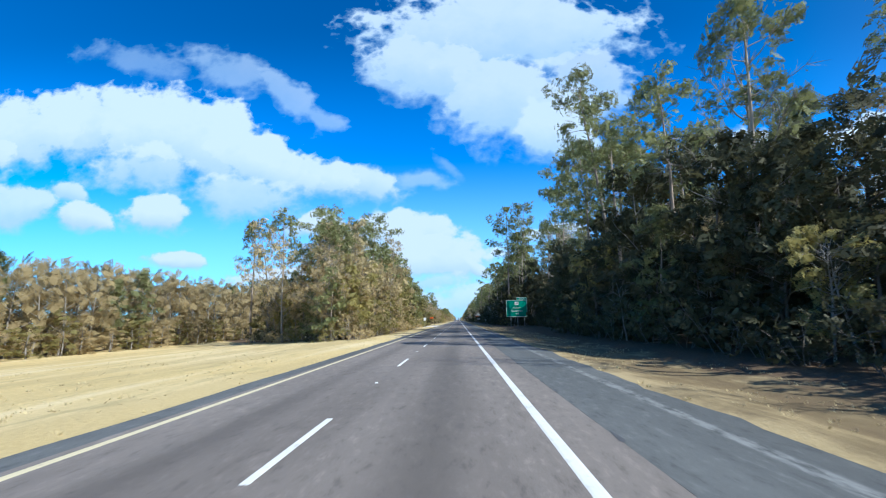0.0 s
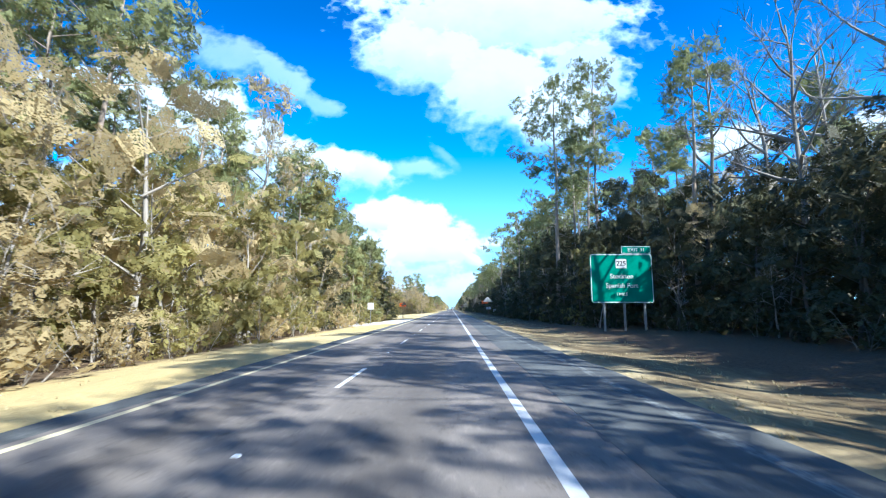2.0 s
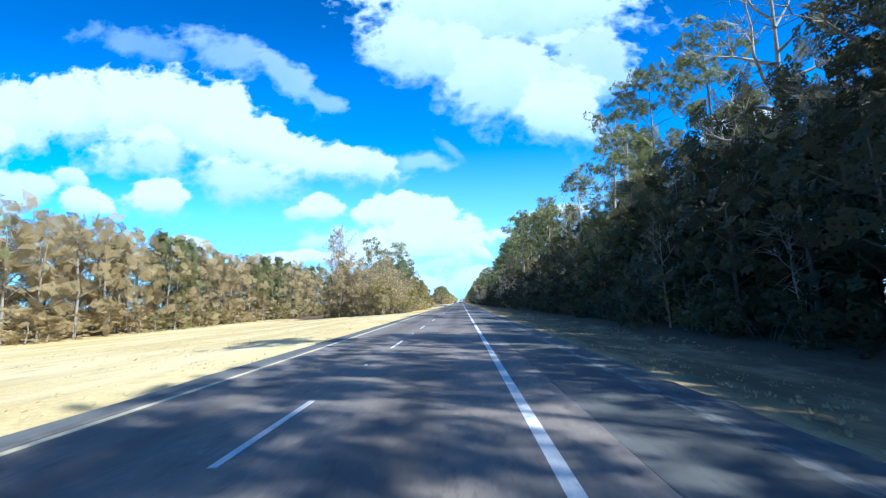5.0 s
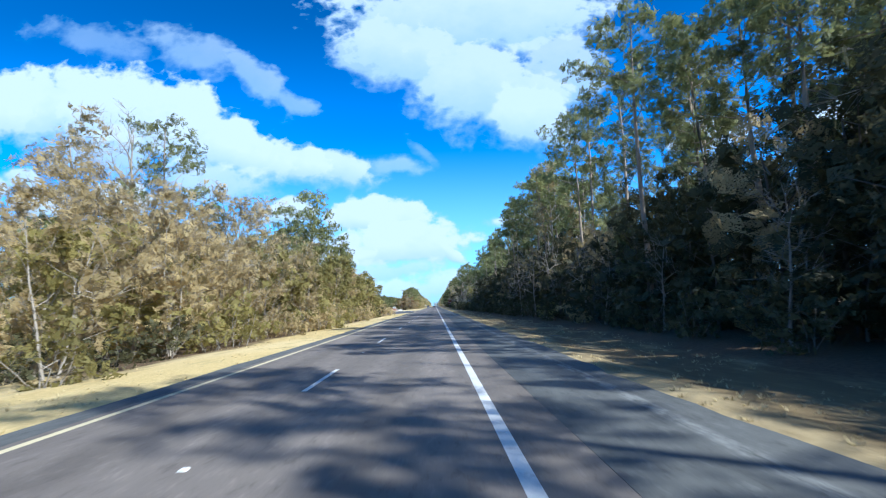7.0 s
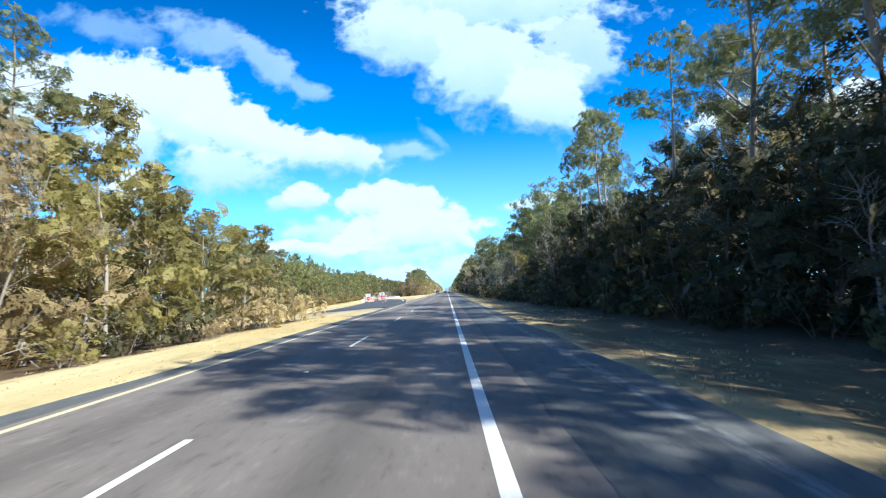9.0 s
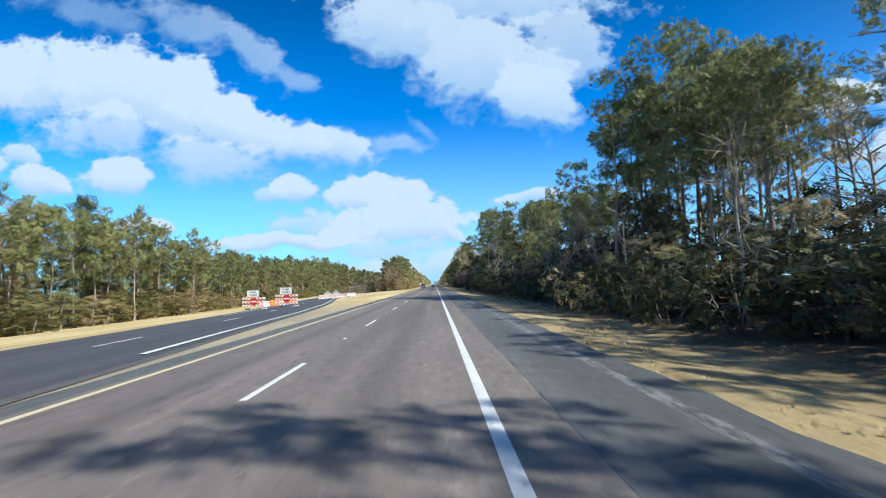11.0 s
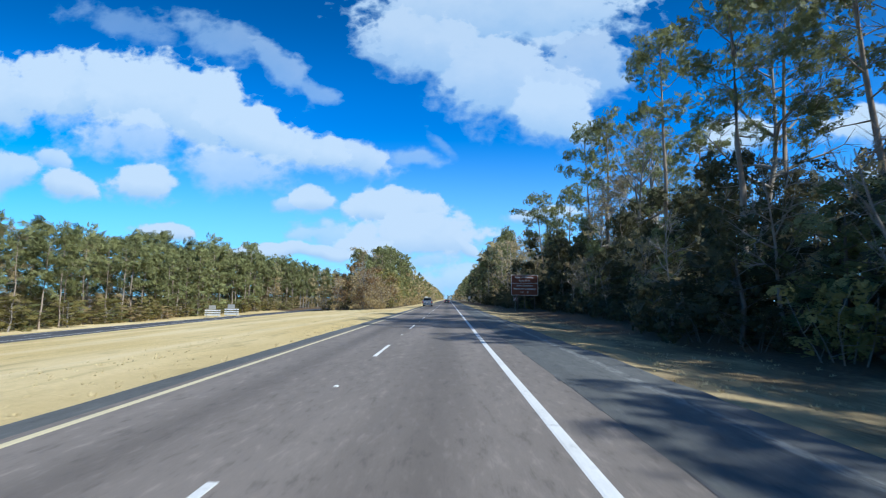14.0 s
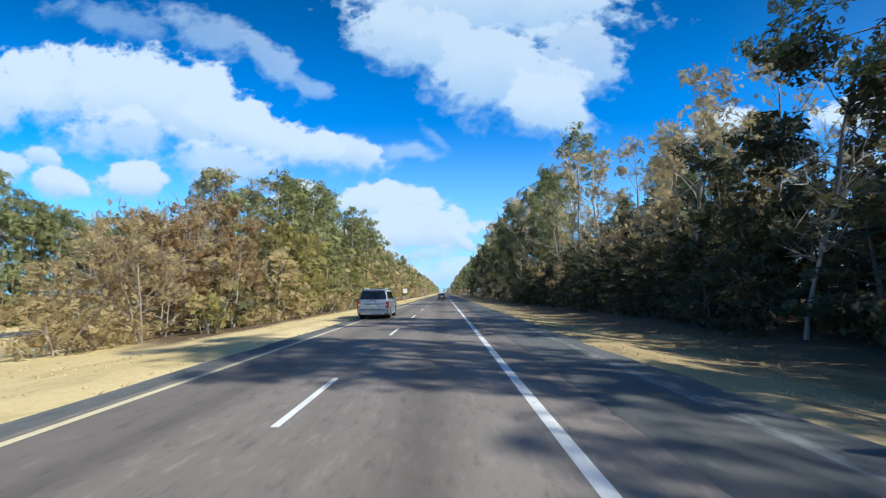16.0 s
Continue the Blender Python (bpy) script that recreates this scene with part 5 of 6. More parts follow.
def park_sign():
    s = thing("park_sign", "brown guide sign for a state park with white border and posts", "road sign", (10.45, 553.3, 0))
    zc, w2, h2 = 3.94, 2.12, 1.62
    panel = part("panel", plate(w2, h2, 0.22, 0, 0.05, 0, zc).mesh("panel", [M_BROWN]), s)
    part("border", band(w2 - 0.02, h2 - 0.02, 0.2, 0.055, -0.006, 0.0, 0, zc).mesh("border", [M_WHITE]), panel, "white reflective border")
    b = Buf()
    b.box((0, -0.003, 4.23), (2 * w2 - 0.15, 0.006, 0.05))
    part("divider", b.mesh("divider", [M_WHITE]), panel, "white dividing line")
    for text, z, size in (("Historic Blakeley", 5.16, 0.42), ("State Park", 4.64, 0.42), ("State Veterans", 3.86, 0.42), ("Memorial Cemetery", 3.36, 0.42)):
        words(text, size, M_WHITE, panel, 0, -0.006, z, bold=0.004)
    words("EXIT", 0.3, M_WHITE, panel, -0.35, -0.006, 2.82, bold=0.003)
    words("31", 0.42, M_WHITE, panel, 0.5, -0.006, 2.85, bold=0.005)
    for x in (-1.1, 0.0, 1.55):
        i_post(s, x, 0.13, -0.5, 5.4, M_RUSTSTEEL, 0.12)
    c = thing("campground_sign", "small square brown campground sign with tent symbol on post", "road sign", (8.9, 552.9, 0))
    panel = part("panel", plate(0.32, 0.32, 0.05, 0, 0.03, 0, 1.78).mesh("panel", [M_BROWN]), c)
    part("border", band(0.315, 0.315, 0.05, 0.03, -0.005, 0.0, 0, 1.78).mesh("border", [M_WHITE]), panel)
    b = Buf()
    b.prism([(-0.2, 1.58), (-0.1, 1.58), (0.0, 1.8), (0.1, 1.58), (0.2, 1.58), (0.03, 2.0), (-0.03, 2.0)], -0.007, -0.001)
    part("tent_symbol", b.mesh("tent_symbol", [M_WHITE]), panel, "white tent symbol")
    u_post(c, 0, 0.02, -0.5, 2.0, M_STEEL)


def small_sign(name, label, at, w2, h2, zc, mat, back, post_mat, lean=0, rows=(), ink=None, border=None):
    s = thing(name, label, "road sign", at, turn=lean)
    panel = part("panel", plate(w2, h2, 0.04, 0, 0.004, 0, zc).mesh("panel", [mat]), s)
    part("panel_back", plate(w2, h2, 0.04, 0.0045, 0.007, 0, zc).mesh("panel_back", [back]), panel, "bare aluminium back")
    if border:
        part("border", band(w2 - 0.012, h2 - 0.012, 0.03, 0.02, -0.004, 0.0, 0, zc).mesh("border", [border]), panel)
    if rows:
        bars(panel, ink, rows, -0.003)
    for z in (zc - h2 * 0.6, zc + h2 * 0.6):
        b = Buf()
        b.tube([Vector((0, -0.012, z)), Vector((0, 0.06, z))], [0.014, 0.014], 6, 0, True)
        part("bolt", b.mesh("bolt", [M_STEEL]), s)
    u_post(s, 0, 0.0, land(at[0], at[1]) - 0.4 - at[2], zc + h2 * 0.95, post_mat)
    return s


def triangle_sign():
    s = thing("triangle_sign", "back of a grey triangular sign above a rectangular plate on post", "road sign", (5.05, 149.7, 0))
    b = Buf()
    b.prism([(-0.85, 2.9), (0.78, 2.9), (0.8, 2.95), (-0.03, 3.76), (-0.1, 3.76), (-0.87, 2.95)], 0, 0.006)
    part("triangle_panel", b.mesh("triangle_panel", [M_ALU]), s, "bare grey aluminium triangle")
    part("plate", plate(0.41, 0.21, 0.04, 0, 0.006, 0.08, 1.83).mesh("plate", [M_ALU]), s, "bare grey aluminium rectangle")
    for z in (1.7, 1.95, 3.05, 3.5):
        b = Buf()
        b.tube([Vector((0.1 - (z - 1.8) * 0.09, -0.012, z)), Vector((0.1 - (z - 1.8) * 0.09, 0.03, z))], [0.015, 0.015], 6, 0, True)
        part("bolt", b.mesh("bolt", [M_STEEL]), s)
    u_post(s, 0.22, -0.06, -0.4, 3.6, M_RUSTSTEEL, -4.5)


exit_sign()
park_sign()
small_sign("white_sign", "plain white rectangular sign on a steel post in median grass", (-10.3, 122.2, 0), 0.34, 0.37, 1.98, M_WHITE, M_ALU, M_STEEL)
faint = [(-0.3, 0.07, 0.34, 0.1), (0.17, 0.07, 0.42, 0.1), (-0.05, -0.12, 0.66, 0.1)]
small_sign("orange_sign", "orange rectangular roadwork sign on a thin post in dry grass", (-10.6, 157.5, 0), 0.61, 0.28, 2.43, M_ORANGE, M_ALU, M_RUSTSTEEL, 2,
           [(x, z + 2.43, l, h) for x, z, l, h in faint], M_BLACK, M_BLACK)
small_sign("orange_sign", "orange rectangular roadwork sign on a thin post by the wood", (5.0, 156.2, 0), 0.61, 0.28, 2.93, M_ORANGE, M_ALU, M_RUSTSTEEL, -2,
           [(x, z + 2.93, l, h) for x, z, l, h in faint], M_BLACK, M_BLACK)
triangle_sign()
marker = thing("triangle_sign", "dark back of a small triangular sign on thin steel post", "road sign", (-9.1, 145.8, 0))
u_post(marker, 0, 0, -0.4, 2.75, M_RUSTSTEEL)
pennant = Buf()
pennant.prism([(-0.46, 2.22), (0.44, 2.22), (0.47, 2.27), (0.03, 2.84), (-0.04, 2.84), (-0.48, 2.27)], -0.012, -0.006)
part("triangle_panel", pennant.mesh("triangle_panel", [M_RUSTSTEEL]), marker, "weathered grey brown triangle")
small_sign("white_sign", "small white sign on a post at the median's edge", (-9.2, 640, 0), 0.4, 0.45, 2.0, M_WHITE, M_ALU, M_STEEL)
small_sign("white_sign", "small white sign on a post beside the wood", (6.6, 655, 0), 0.4, 0.5, 2.2, M_WHITE, M_ALU, M_STEEL)
small_sign("white_sign", "small white sign low in front of the dark wood", (9.2, 181, 0), 0.42, 0.25, 1.3, M_WHITE, M_ALU, M_STEEL)


# ---------------------------------------------------------------- closed roadway
def barricade(at, width, reverse, turn=0):
    """A three-board barricade on skids, with a panel above; the striped face to -y, or to +y when reversed."""
    where = "plain white backs of its boards" if reverse else "striped orange and white boards"
    s = thing("road_barricade", f"folding road barricade with {where} and panel", "barricade", at, "barricades on the closed roadway", turn)
    f = 1 if reverse else -1
    for k, z in enumerate((0.5, 0.92, 1.34)):
        b = Buf()
        b.box((0, 0, z), (width, 0.03, 0.26))
        board = part("board", bevelled(b, "board", [M_WHITE], 0.006, 1), s)
        n = int(width / 0.36)
        for i in range(n):
            x = -width / 2 + 0.12 + i * 0.36
            lean = 0.2 if (x < 0) == (f < 0) else -0.2
            b = Buf()
            y0, y1 = (-0.019, -0.0152) if f < 0 else (0.0152, 0.019)
            lo, hi = max(x, -width / 2), min(x + 0.17, width / 2)
            clip = lambda v: max(-width / 2 + 0.005, min(width / 2 - 0.005, v))
            b.prism([(clip(lo), z - 0.128), (clip(hi), z - 0.128), (clip(hi + lean), z + 0.128), (clip(lo + lean), z + 0.128)], y0, y1)
            part("stripe", b.mesh("stripe", [M_BARRIER_O]), board, "orange reflective stripe" if i == 0 else "")
    for x in (-width * 0.36, width * 0.36):
        b = Buf()
        b.box((x, -0.04 * f, 0.82), (0.05, 0.05, 1.5))
        part("upright", b.mesh("upright", [M_STEEL]), s)
        b = Buf()
        b.box((x, 0, 0.035), (0.06, 1.5, 0.06))
        part("skid", bevelled(b, "skid", [M_STEEL], 0.008, 1), s)
    zc = 1.9
    panel = part("panel", plate(0.68, 0.37, 0.04, -0.006, 0.006, -0.1, zc).mesh("panel", [M_ALU if reverse else M_WHITE]), s, "bare panel back" if reverse else "white panel")
    if not reverse:
        words("ROAD", 0.25, M_BLACK, panel, -0.1, -0.009, zc + 0.16, bold=0.004)
        words("CLOSED", 0.25, M_BLACK, panel, -0.1, -0.009, zc - 0.15, bold=0.004)
        b = Buf()
        b.tube([Vector((0, -0.022, 0.98)), Vector((0, -0.034, 0.98))], [0.43, 0.43], 28, 0, True)
        disc = part("no_entry_disc", b.mesh("no_entry_disc", [M_RED]), s, "round red no entry disc")
        b = Buf()
        b.box((0, -0.037, 0.98), (0.66, 0.004, 0.15))
        part("white_bar", b.mesh("white_bar", [M_WHITE]), disc)
    for x in (-width * 0.36, width * 0.36):
        b = Buf()
        b.box((x + 0.06, 0.5, 0.11), (0.62, 0.36, 0.15))
        me = bevelled(b, "sandbag", [M_SAND], 0.06, 2)
        part("sandbag", me, s, "pale cloth sandbag")


def water_barrier(at, turn, mat, stripe):
    """A plastic traffic barrier section with a stepped side and forklift slots."""
    colour = "white" if mat is M_BARRIER_W else "orange"
    s = thing("water_barrier", f"{colour} plastic water filled barrier across the closed roadway", "traffic barrier", at, "row of plastic barriers", turn)
    b = Buf()
    b.prism([(-0.28, 0), (0.28, 0), (0.28, 0.2), (0.2, 0.26), (0.14, 0.5), (0.12, 0.84), (0.05, 0.88), (-0.05, 0.88), (-0.12, 0.84), (-0.14, 0.5), (-0.2, 0.26), (-0.28, 0.2)], -0.99, 0.99)
    me = bevelled(b, "barrier_body", [mat], 0.012, 1)
    me.transform(Matrix.Rotation(radians(90), 4, "Z"))
    body = part("barrier_body", me, s)
    for x in (-0.5, 0.5):
        c = Buf()
        c.box((x, -0.279, 0.09), (0.3, 0.012, 0.1))
        part("fork_slot", c.mesh("fork_slot", [M_BLACK]), body)
    if stripe:
        for z in (0.42, 0.66):
            c = Buf()
            c.box((0, -0.165 if z < 0.5 else -0.148, z), (1.9, 0.02, 0.1))
            part("stripe", bevelled(c, "stripe", [M_BARRIER_O], 0.004, 1), body, "orange band")
    c = Buf()
    c.tube([Vector((1.02, 0, 0.1)), Vector((1.02, 0, 0.8))], [0.035, 0.035], 8, 0, True)
    part("hinge_pin", c.mesh("hinge_pin", [M_STEEL]), body)


barricade((-21.85, 432.2, land(-21.85, 432) + 0.05), 2.7, False)
barricade((-18.05, 432.2, land(-18.05, 432) + 0.05), 2.6, False)
barricade((-45.6, 566.5, land(-45.6, 566) + 0.05), 3.0, True)
barricade((-42.2, 566.8, land(-42.2, 566) + 0.05), 2.7, True)
for k, (mat, stripe) in enumerate(((M_BARRIER_W, True), (M_BARRIER_W, True), (M_BARRIER_W, True), (M_BARRIER_W, False))):
    x = -25.4 + 2.06 * k
    water_barrier((x, 478.6 + 0.35 * math.sin(k * 1.1), land(x, 478) + (0.06 if x < near_edge(478) + 0.3 else 0.0)), 4 * math.cos(k * 1.1), mat, stripe)

for k, (mat, stripe) in enumerate(((M_BARRIER_W, True), (M_BARRIER_O, False), (M_BARRIER_W, True), (M_BARRIER_O, False))):
    x, y = -26.1 + 0.68 * k, 446.5 + 2.0 * k
    water_barrier((x, y, land(x, y) + (0.06 if x > near_edge(y) - 9.0 else 0.0)), 71 + 3 * math.sin(k * 2.0), mat, stripe)


# ---------------------------------------------------------------- vehicles
def wheel(parent, x, y, r, wide, side, paint):
    """A tyre with its spoked rim; side: which way the outer face looks along x."""
    prof = [(0.66, -0.5), (0.86, -0.5), (0.97, -0.42), (1.0, -0.25), (1.0, 0.25), (0.97, 0.42), (0.86, 0.5), (0.66, 0.5)]
    b = Buf()
    n = 28
    for i in range(n):
        a = 2 * math.pi * i / n
        b.v += [Vector((wide * w0, r * q * math.cos(a), r * q * math.sin(a))) for q, w0 in prof]
    m = len(prof)
    for i in range(n):
        j = (i + 1) % n
        for k in range(m):
            b.f.append((i * m + k, i * m + (k + 1) % m, j * m + (k + 1) % m, j * m + k))
            b.m.append(0)
    hub = new("wheel")
    hub.parent = parent
    hub.location = (x, y, r)
    part("tyre", b.mesh("tyre", [M_RUBBER], True), hub, "black rubber tyre")
    b = Buf()
    f = side * wide
    b.tube([Vector((f * 0.42, 0, 0)), Vector((-f * 0.4, 0, 0))], [r * 0.67, r * 0.67], 28)
    b.tube([Vector((f * 0.1, 0, 0)), Vector((f * 0.12, 0, 0))], [r * 0.66, r * 0.1], 28, 1)
    b.tube([Vector((f * 0.3, 0, 0)), Vector((f * 0.4, 0, 0))], [r * 0.16, r * 0.12], 14, 0, True)
    for i in range(10):
        a = 2 * math.pi * i / 10
        for da in (-0.1, 0.1):
            p0 = Vector((f * 0.34, r * 0.12 * math.cos(a), r * 0.12 * math.sin(a)))
            p1 = Vector((f * 0.38, r * 0.66 * math.cos(a + da), r * 0.66 * math.sin(a + da)))
            b.tube([p0, p1], [r * 0.045, r * 0.03], 4)
    part("rim", b.mesh("rim", [M_CHROME, M_BLACK]), hub, "bright multi-spoke alloy rim")
    return hub


def arch(yc, r, z0, n=9):
    """Points of a wheel opening along the sill, front to back."""
    out = []
    for i in range(n + 1):
        a = math.pi * i / n
        out.append((yc - r * math.cos(a), z0 + max(0, r * math.sin(a))))
    return out


def car(name, label, at, length, width, height, belt, paint, wheel_r, axles, cabin, rails):
    """A car with its tail to -y. cabin: tail and nose of the glasshouse at the belt and at the roof."""
    s = thing(name, label, "car", at)
    w2, sill = width / 2, wheel_r * 0.82
    ra = wheel_r * 1.17
    low = [(0.10, sill + 0.12), (0.0, sill + 0.28), (0.02, belt - 0.18), (0.08, belt - 0.02), (0.14, belt)]
    top = [(cabin[1], belt), (cabin[1] + 0.25, belt - 0.04), (length - 0.35, belt - 0.2), (length - 0.06, belt - 0.36), (length, sill + 0.3), (length - 0.1, sill)]
    bottom = list(reversed(arch(axles[1], ra, sill - 0.08))) + list(reversed(arch(axles[0], ra, sill - 0.08)))
    outline = low + top + [(p, max(q, sill - 0.08)) for p, q in bottom] + [(0.2, sill - 0.05)]
    b = Buf()
    b.prism([(p, q) for p, q in outline], -w2, w2)
    me = b.mesh("body", [paint])
    me.transform(Matrix(((0, 1, 0, 0), (1, 0, 0, 0), (0, 0, 1, 0), (0, 0, 0, 1))))
    bm = bmesh.new()
    bm.from_mesh(me)
    bmesh.ops.recalc_face_normals(bm, faces=bm.faces)
    long = [e for e in bm.edges if abs(e.verts[0].co.x) > w2 - 1e-3 and abs(e.verts[1].co.x - e.verts[0].co.x) < 1e-3]
    bmesh.ops.bevel(bm, geom=long, offset=0.07, segments=3, affect="EDGES", profile=0.6)
    bm.to_mesh(me)
    bm.free()
    body = part("body", me, s)
    # glasshouse: rings of half width, tail, nose, height
    t0, n0, t1, n1 = cabin
    rings = [(w2 - 0.05, t0, n0, belt - 0.03), (w2 - 0.09, t0 + 0.06, n0 - 0.12, belt + 0.08), (w2 - 0.19, t1 - 0.06, n1 + 0.1, height - 0.14),
             (w2 - 0.26, t1 + 0.02, n1 - 0.1, height - 0.05), (w2 - 0.42, t1 + 0.25, n1 - 0.35, height), ]
    b = Buf()
    for hw, ta, no, z in rings:
        c = 0.12
        b.v += [Vector(p) for p in ((-hw + c, ta, z), (hw - c, ta, z), (hw, ta + c, z), (hw, no - c, z), (hw - c, no, z), (-hw + c, no, z), (-hw, no - c, z), (-hw, ta + c, z))]
    for k in range(len(rings) - 1):
        for i in range(8):
            j = (i + 1) % 8
            b.f.append((8 * k + i, 8 * k + j, 8 * k + 8 + j, 8 * k + 8 + i))
            b.m.append(0)
    b.f.append(tuple(8 * (len(rings) - 1) + i for i in range(8)))
    b.m.append(0)
    cab = part("cabin", b.mesh("cabin", [paint]), s)
    lo, hi = rings[1], rings[2]

    def pane(pname, pts, push):
        q = Buf()
        q.v = [Vector(p) for p in pts] + [Vector(p) + Vector(push) for p in pts]
        n = len(pts)
        q.f = [tuple(range(n))[::-1], tuple(range(n, 2 * n))] + [(i, (i + 1) % n, n + (i + 1) % n, n + i) for i in range(n)]
        q.m = [0] * len(q.f)
        part(pname, q.mesh(pname, [M_GLASS]), cab, "dark tinted glass")

    for sx in (-1, 1):
        def at_side(y, f):
            return (sx * (lo[0] + (hi[0] - lo[0]) * f), y, lo[3] + (hi[3] - lo[3]) * f)
        slope_t, slope_n = (hi[1] - lo[1]), (hi[2] - lo[2])
        ya, yb = lo[1] + 0.2, lo[2] - 0.3
        cuts = (0.0, 0.36, 0.68, 1.0) if rails else (0.0, 0.5, 1.0)
        for i in range(len(cuts) - 1):
            f0, f1 = 0.06, 0.94
            base0, base1 = ya + (yb - ya) * cuts[i] + 0.05, ya + (yb - ya) * cuts[i + 1] - 0.05
            k0 = cuts[i]
            top0 = base0 + slope_t * (1 - k0) * (1 if i == 0 else 0)
            top1 = base1 + (slope_n + 0.2) * (1 if i == len(cuts) - 2 else 0)
            pane("side_window", [at_side(base0, f0), at_side(base1, f0), at_side(top1, f1), at_side(top0, f1)], (sx * 0.012, 0, 0.003))
    hw0, hw1 = lo[0] - 0.06, hi[0] - 0.07
    pane("rear_window", [(-hw0, lo[1], lo[3] + 0.02), (hw0, lo[1], lo[3] + 0.02), (hw1, hi[1], hi[3] - 0.02), (-hw1, hi[1], hi[3] - 0.02)], (0, -0.012, 0.004))
    pane("windscreen", [(-hw0, lo[2], lo[3] + 0.02), (hw0, lo[2], lo[3] + 0.02), (hw1, hi[2], hi[3] - 0.02), (-hw1, hi[2], hi[3] - 0.02)], (0, 0.012, 0.006))
    # tail
    b = Buf()
    b.box((0, 0.06, sill + 0.12), (width - 0.08, 0.26, 0.26))
    part("rear_bumper", bevelled(b, "rear_bumper", [paint], 0.05, 2), s)
    b = Buf()
    b.box((0, 0.1, sill - 0.06), (width - 0.2, 0.24, 0.12))
    part("bumper_trim", bevelled(b, "bumper_trim", [M_PLASTIC], 0.03, 1), s, "black plastic lower trim")
    for sx in (-1, 1):
        b = Buf()
        hi_z = belt - 0.06
        b.prism([(sx * (w2 - 0.2), hi_z - 0.36), (sx * (w2 + 0.006), hi_z - 0.4), (sx * (w2 + 0.006), hi_z + 0.03), (sx * (w2 - 0.15), hi_z)], -0.006, 0.4)
        lamp = part("tail_light", bevelled(b, "tail_light", [M_TAIL], 0.02, 1), s, "red tail lamp lens")
        b = Buf()
        b.box((sx * (w2 - 0.12), -0.008, hi_z - 0.2), (0.07, 0.008, 0.09))
        part("reversing_light", b.mesh("reversing_light", [M_WHITE]), lamp, "white reversing lamp")
        b = Buf()
        b.box((sx * (w2 - 0.42), -0.075, sill + 0.06), (0.34, 0.02, 0.06))
        part("exhaust_trim", bevelled(b, "exhaust_trim", [M_CHROME], 0.01, 1), s, "bright trim round the exhaust")
        b = Buf()
        b.box((sx * (w2 + 0.13), cabin[1] - 0.42, belt + 0.1), (0.24, 0.12, 0.18))
        mirror = part("wing_mirror", bevelled(b, "wing_mirror", [paint], 0.04, 2), s)
        b = Buf()
        b.box((sx * (w2 + 0.13), cabin[1] - 0.483, belt + 0.1), (0.19, 0.006, 0.13))
        part("mirror_glass", b.mesh("mirror_glass", [M_CHROME]), mirror)
        for y in ((axles[0] + 0.75, axles[0] + 1.75) if rails else (axles[0] + 0.7, axles[0] + 1.6)):
            b = Buf()
            b.box((sx * (w2 + 0.012), y, belt - 0.14), (0.03, 0.2, 0.035))
            part("door_handle", bevelled(b, "door_handle", [M_CHROME], 0.008, 1), s, "bright door handle")
        for y in (axles[0] + 0.5, (axles[0] + axles[1]) / 2 + 0.1, axles[1] - 0.45):
            b = Buf()
            b.box((sx * (w2 + 0.001), y, (sill + belt) / 2), (0.004, 0.012, belt - sill - 0.16))
            part("door_seam", b.mesh("door_seam", [M_BLACK]), s)
        b = Buf()
        b.box((sx * (w2 - 0.02), (axles[0] + axles[1]) / 2, sill - 0.04), (0.1, axles[1] - axles[0] - 2 * ra, 0.07))
        part("sill_step", bevelled(b, "sill_step", [M_CHROME if rails else M_PLASTIC], 0.015, 1), s)
        if rails:
            b = Buf()
            b.tube([Vector((sx * (w2 - 0.33), t1 + 0.25, height - 0.03)), Vector((sx * (w2 - 0.33), t1 + 0.4, height + 0.05)),
                    Vector((sx * (w2 - 0.33), n1 - 0.5, height + 0.05)), Vector((sx * (w2 - 0.33), n1 - 0.3, height - 0.03))], [0.025] * 4, 6, 0, True)
            part("roof_rail", b.mesh("roof_rail", [M_ALU]), s, "silver roof rail")
        b = Buf()
        b.prism([(sx * (w2 - 0.5), belt - 0.5), (sx * (w2 - 0.08), belt - 0.46), (sx * (w2 - 0.08), belt - 0.3), (sx * (w2 - 0.5), belt - 0.34)], length - 0.12, length - 0.03)
        part("headlight", b.mesh("headlight", [M_CHROME]), s)
    panel = Buf()
    panel.box((0, -0.008, belt - 0.32), (0.33, 0.012, 0.17))
    num = part("number_plate", bevelled(panel, "number_plate", [M_WHITE], 0.004, 1), s, "white number plate")
    bars(num, M_BLACK, [(0, belt - 0.325, 0.24, 0.05)], -0.016)
    b = Buf()
    b.box((0, -0.003, belt - 0.2), (width * 0.5, 0.016, 0.04))
    part("tailgate_trim", bevelled(b, "tailgate_trim", [M_PLASTIC], 0.006, 1), s, "dark strip across the tailgate")
    b = Buf()
    b.tube([Vector((0, 0.03, belt - 0.09)), Vector((0, 0.0, belt - 0.09))], [0.06, 0.055], 16, 0, True)
    part("badge", b.mesh("badge", [M_CHROME]), s)
    if rails:
        b = Buf()
        b.box((0, t1 - 0.02, height - 0.07), (2 * hi[0] - 0.16, 0.3, 0.05))
        part("roof_spoiler", bevelled(b, "roof_spoiler", [paint], 0.02, 2), s)
        b = Buf()
        b.box((0, 0.0, belt - 0.52), (width - 0.34, 0.03, 0.05))
        part("tailgate_crease", bevelled(b, "tailgate_crease", [paint], 0.012, 1), s)
        b = Buf()
        b.box((0, -0.06, sill - 0.0), (width - 0.5, 0.05, 0.09))
        part("skid_plate", bevelled(b, "skid_plate", [M_ALU], 0.015, 1), s, "bright lower bumper strip")
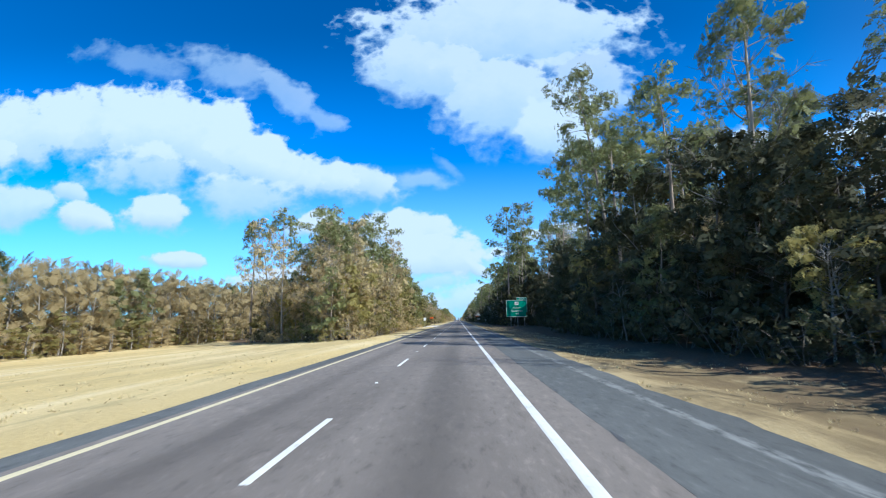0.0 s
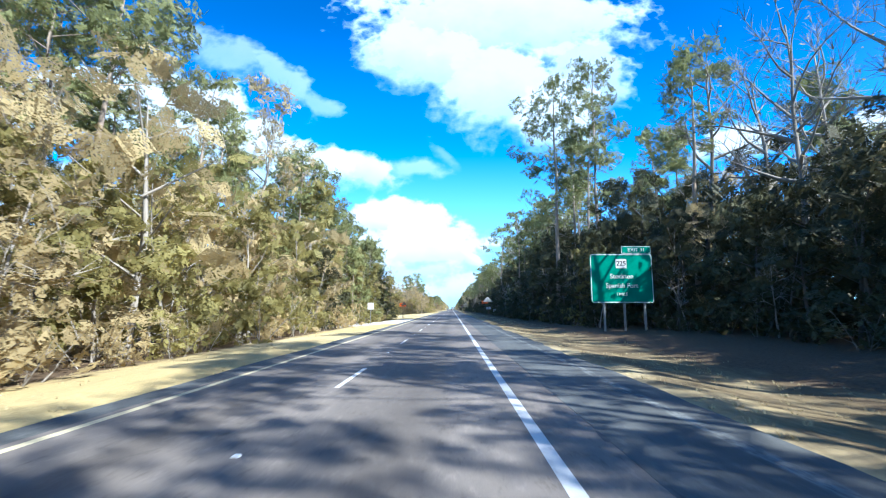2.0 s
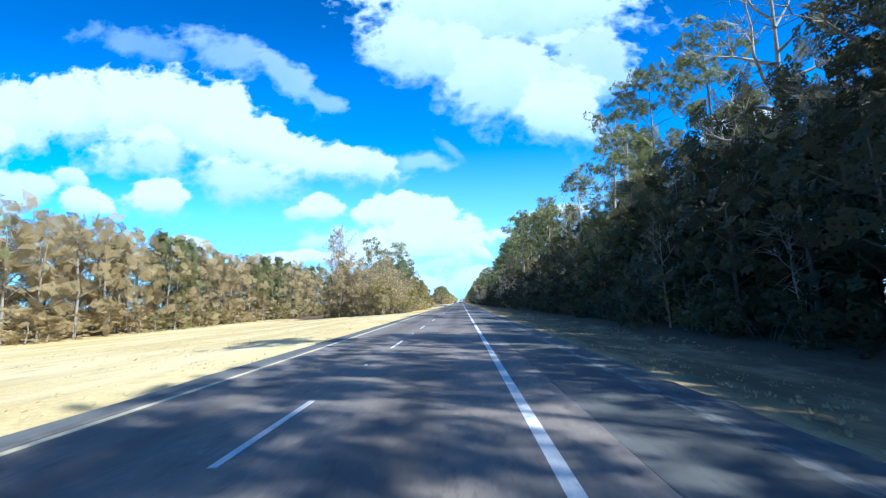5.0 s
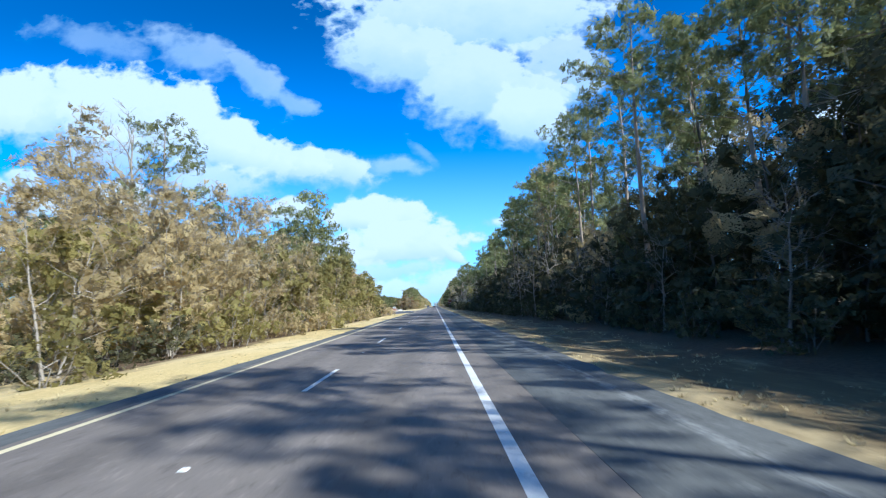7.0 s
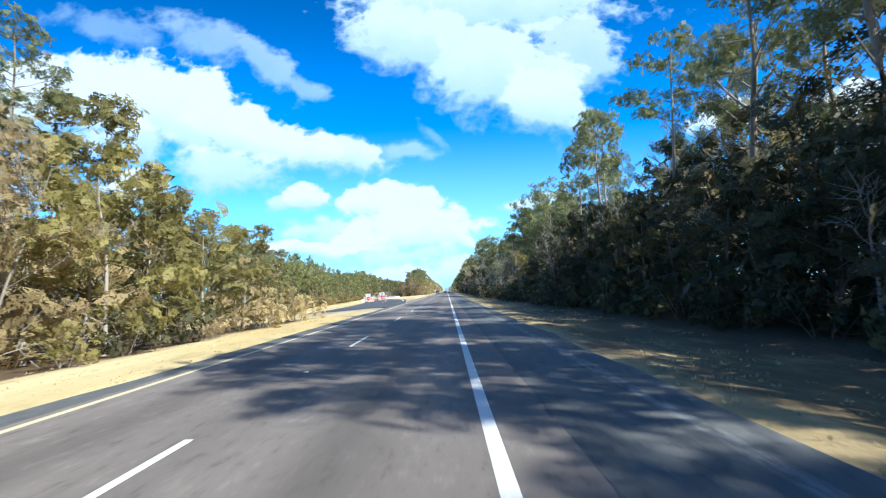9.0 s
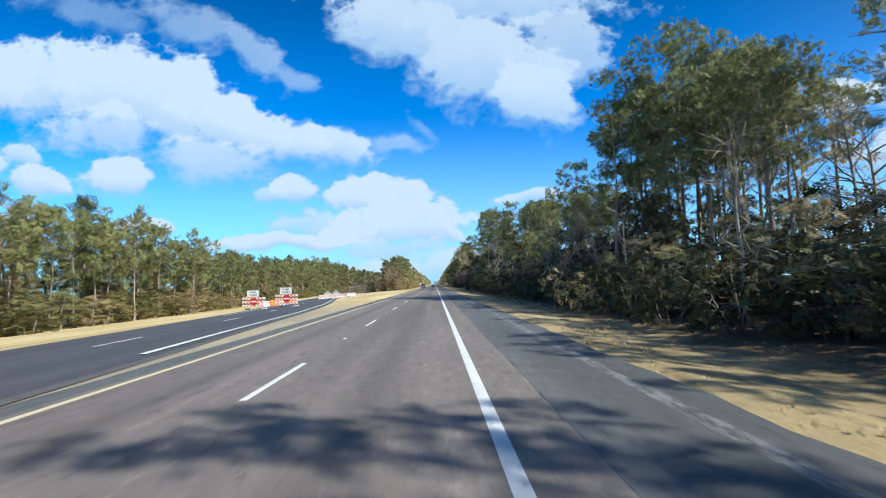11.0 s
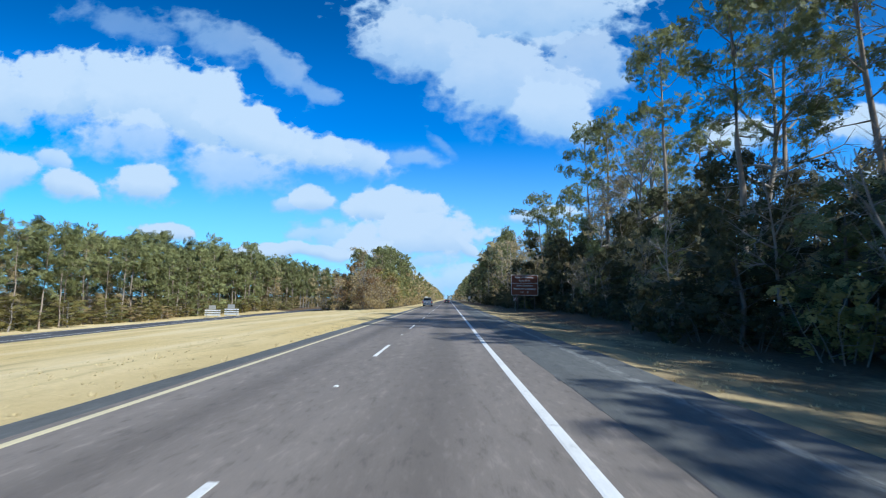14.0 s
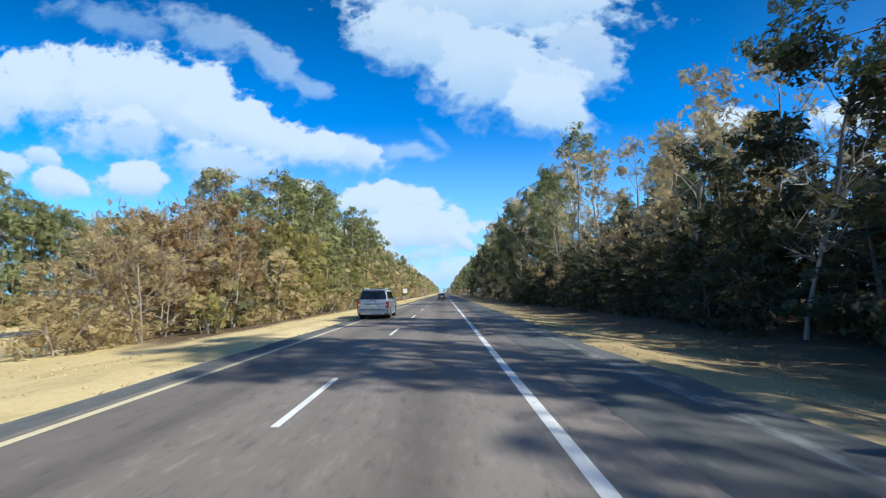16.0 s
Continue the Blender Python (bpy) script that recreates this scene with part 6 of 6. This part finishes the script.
    b = Buf()
    b.tube([Vector((0.05, lo[1] - 0.02, lo[3] + 0.07)), Vector((-0.42, lo[1] + 0.0, lo[3] + 0.12))], [0.016, 0.008], 5, 0, True)
    part("rear_wiper", b.mesh("rear_wiper", [M_PLASTIC]), s)
    b = Buf()
    b.box((0, length / 2, sill - 0.05), (width - 0.35, length - 0.9, 0.14))
    part("underbody", b.mesh("underbody", [M_PLASTIC]), s)
    for x in (-1, 1):
        for y in axles:
            wheel(s, x * (w2 - 0.13), y, wheel_r, 0.26, x, paint)
    return s


car("suv", "silver grey large suv with roof rails in the passing lane", (-6.1, 580.5, 0.0), 5.33, 2.03, 1.92, 1.16, M_SILVER, 0.405, (1.2, 4.3), (0.12, 3.95, 0.42, 2.95), True)
car("sedan", "dark sedan far ahead in the driving lane", (-2.1, 656.0, 0.0), 4.8, 1.85, 1.46, 0.95, M_DARKCAR, 0.34, (1.0, 3.8), (0.55, 3.6, 1.25, 2.75), False)


# ---------------------------------------------------------------- grass blades and road litter
def tufts(name, label, zones, seed, mat):
    """Short dry tufts along the verges."""
    r = random.Random(seed)
    vs, fs = [], []
    for x0, x1, y0, y1, count, tall in zones:
        for _ in range(count):
            x, y = r.uniform(x0, x1), r.uniform(y0, y1)
            if y > 350 and near_edge(y) - 10.5 < x < near_edge(y) + 1.2:
                continue
            if noise.noise(Vector((x * 0.5, y * 0.25, 2))) < -0.12:
                continue
            z = land(x, y) - 0.06
            for _ in range(5):
                a = r.uniform(0, 6.28)
                h = tall * r.uniform(0.5, 1.25)
                bx, by = math.cos(a), math.sin(a)
                i = len(vs)
                vs += [(x + bx * 0.05 - by * 0.018, y + by * 0.05 + bx * 0.018, z), (x + bx * 0.05 + by * 0.018, y + by * 0.05 - bx * 0.018, z),
                       (x + bx * (0.06 + h * 0.5), y + by * (0.06 + h * 0.5), z + h)]
                fs.append((i, i + 1, i + 2))
    me = bpy.data.meshes.new(name)
    me.from_pydata(vs, [], fs)
    me.materials.append(mat)
    tagged(new(name, me), label, "grass", kind="stuff")


tufts("grass_tufts", "short dry tan grass tufts on the verges and median",
      [(3.4, 8.5, 0, 600, 12000, 0.09), (-12.5, -7.5, 0, 600, 9000, 0.075), (-30, -12, 0, 60, 1200, 0.1), (-32, -12, 158, 258, 1800, 0.1)], 3, M_BLADE)


def debris(x, y, size, mat, seed, name, label):
    r = random.Random(seed)
    b = Buf()
    b.tube([Vector((0, 0, 0)), Vector((size * 0.5, 0.05, size * 0.05)), Vector((size, r.uniform(-0.2, 0.2), size * 0.03))], [0.05 * size, 0.04 * size, 0.02 * size], 5, 0, True)
    ob = new(name, b.mesh(name, [mat]))
    ob.matrix_basis = pose(x, y, land(x, y) + 0.02, 0, 0, r.uniform(0, 360))
    tagged(ob, label, "debris")


for k, (x, y) in enumerate(((5.2, 401), (4.6, 441), (5.6, 456), (4.4, 305), (6.0, 268), (4.9, 118), (6.4, 60), (5.0, 520))):
    debris(x, y, 0.5 + 0.15 * (k % 3), M_BARK_GREY, 40 + k, "fallen_branch", "short broken branch lying on the grass verge")
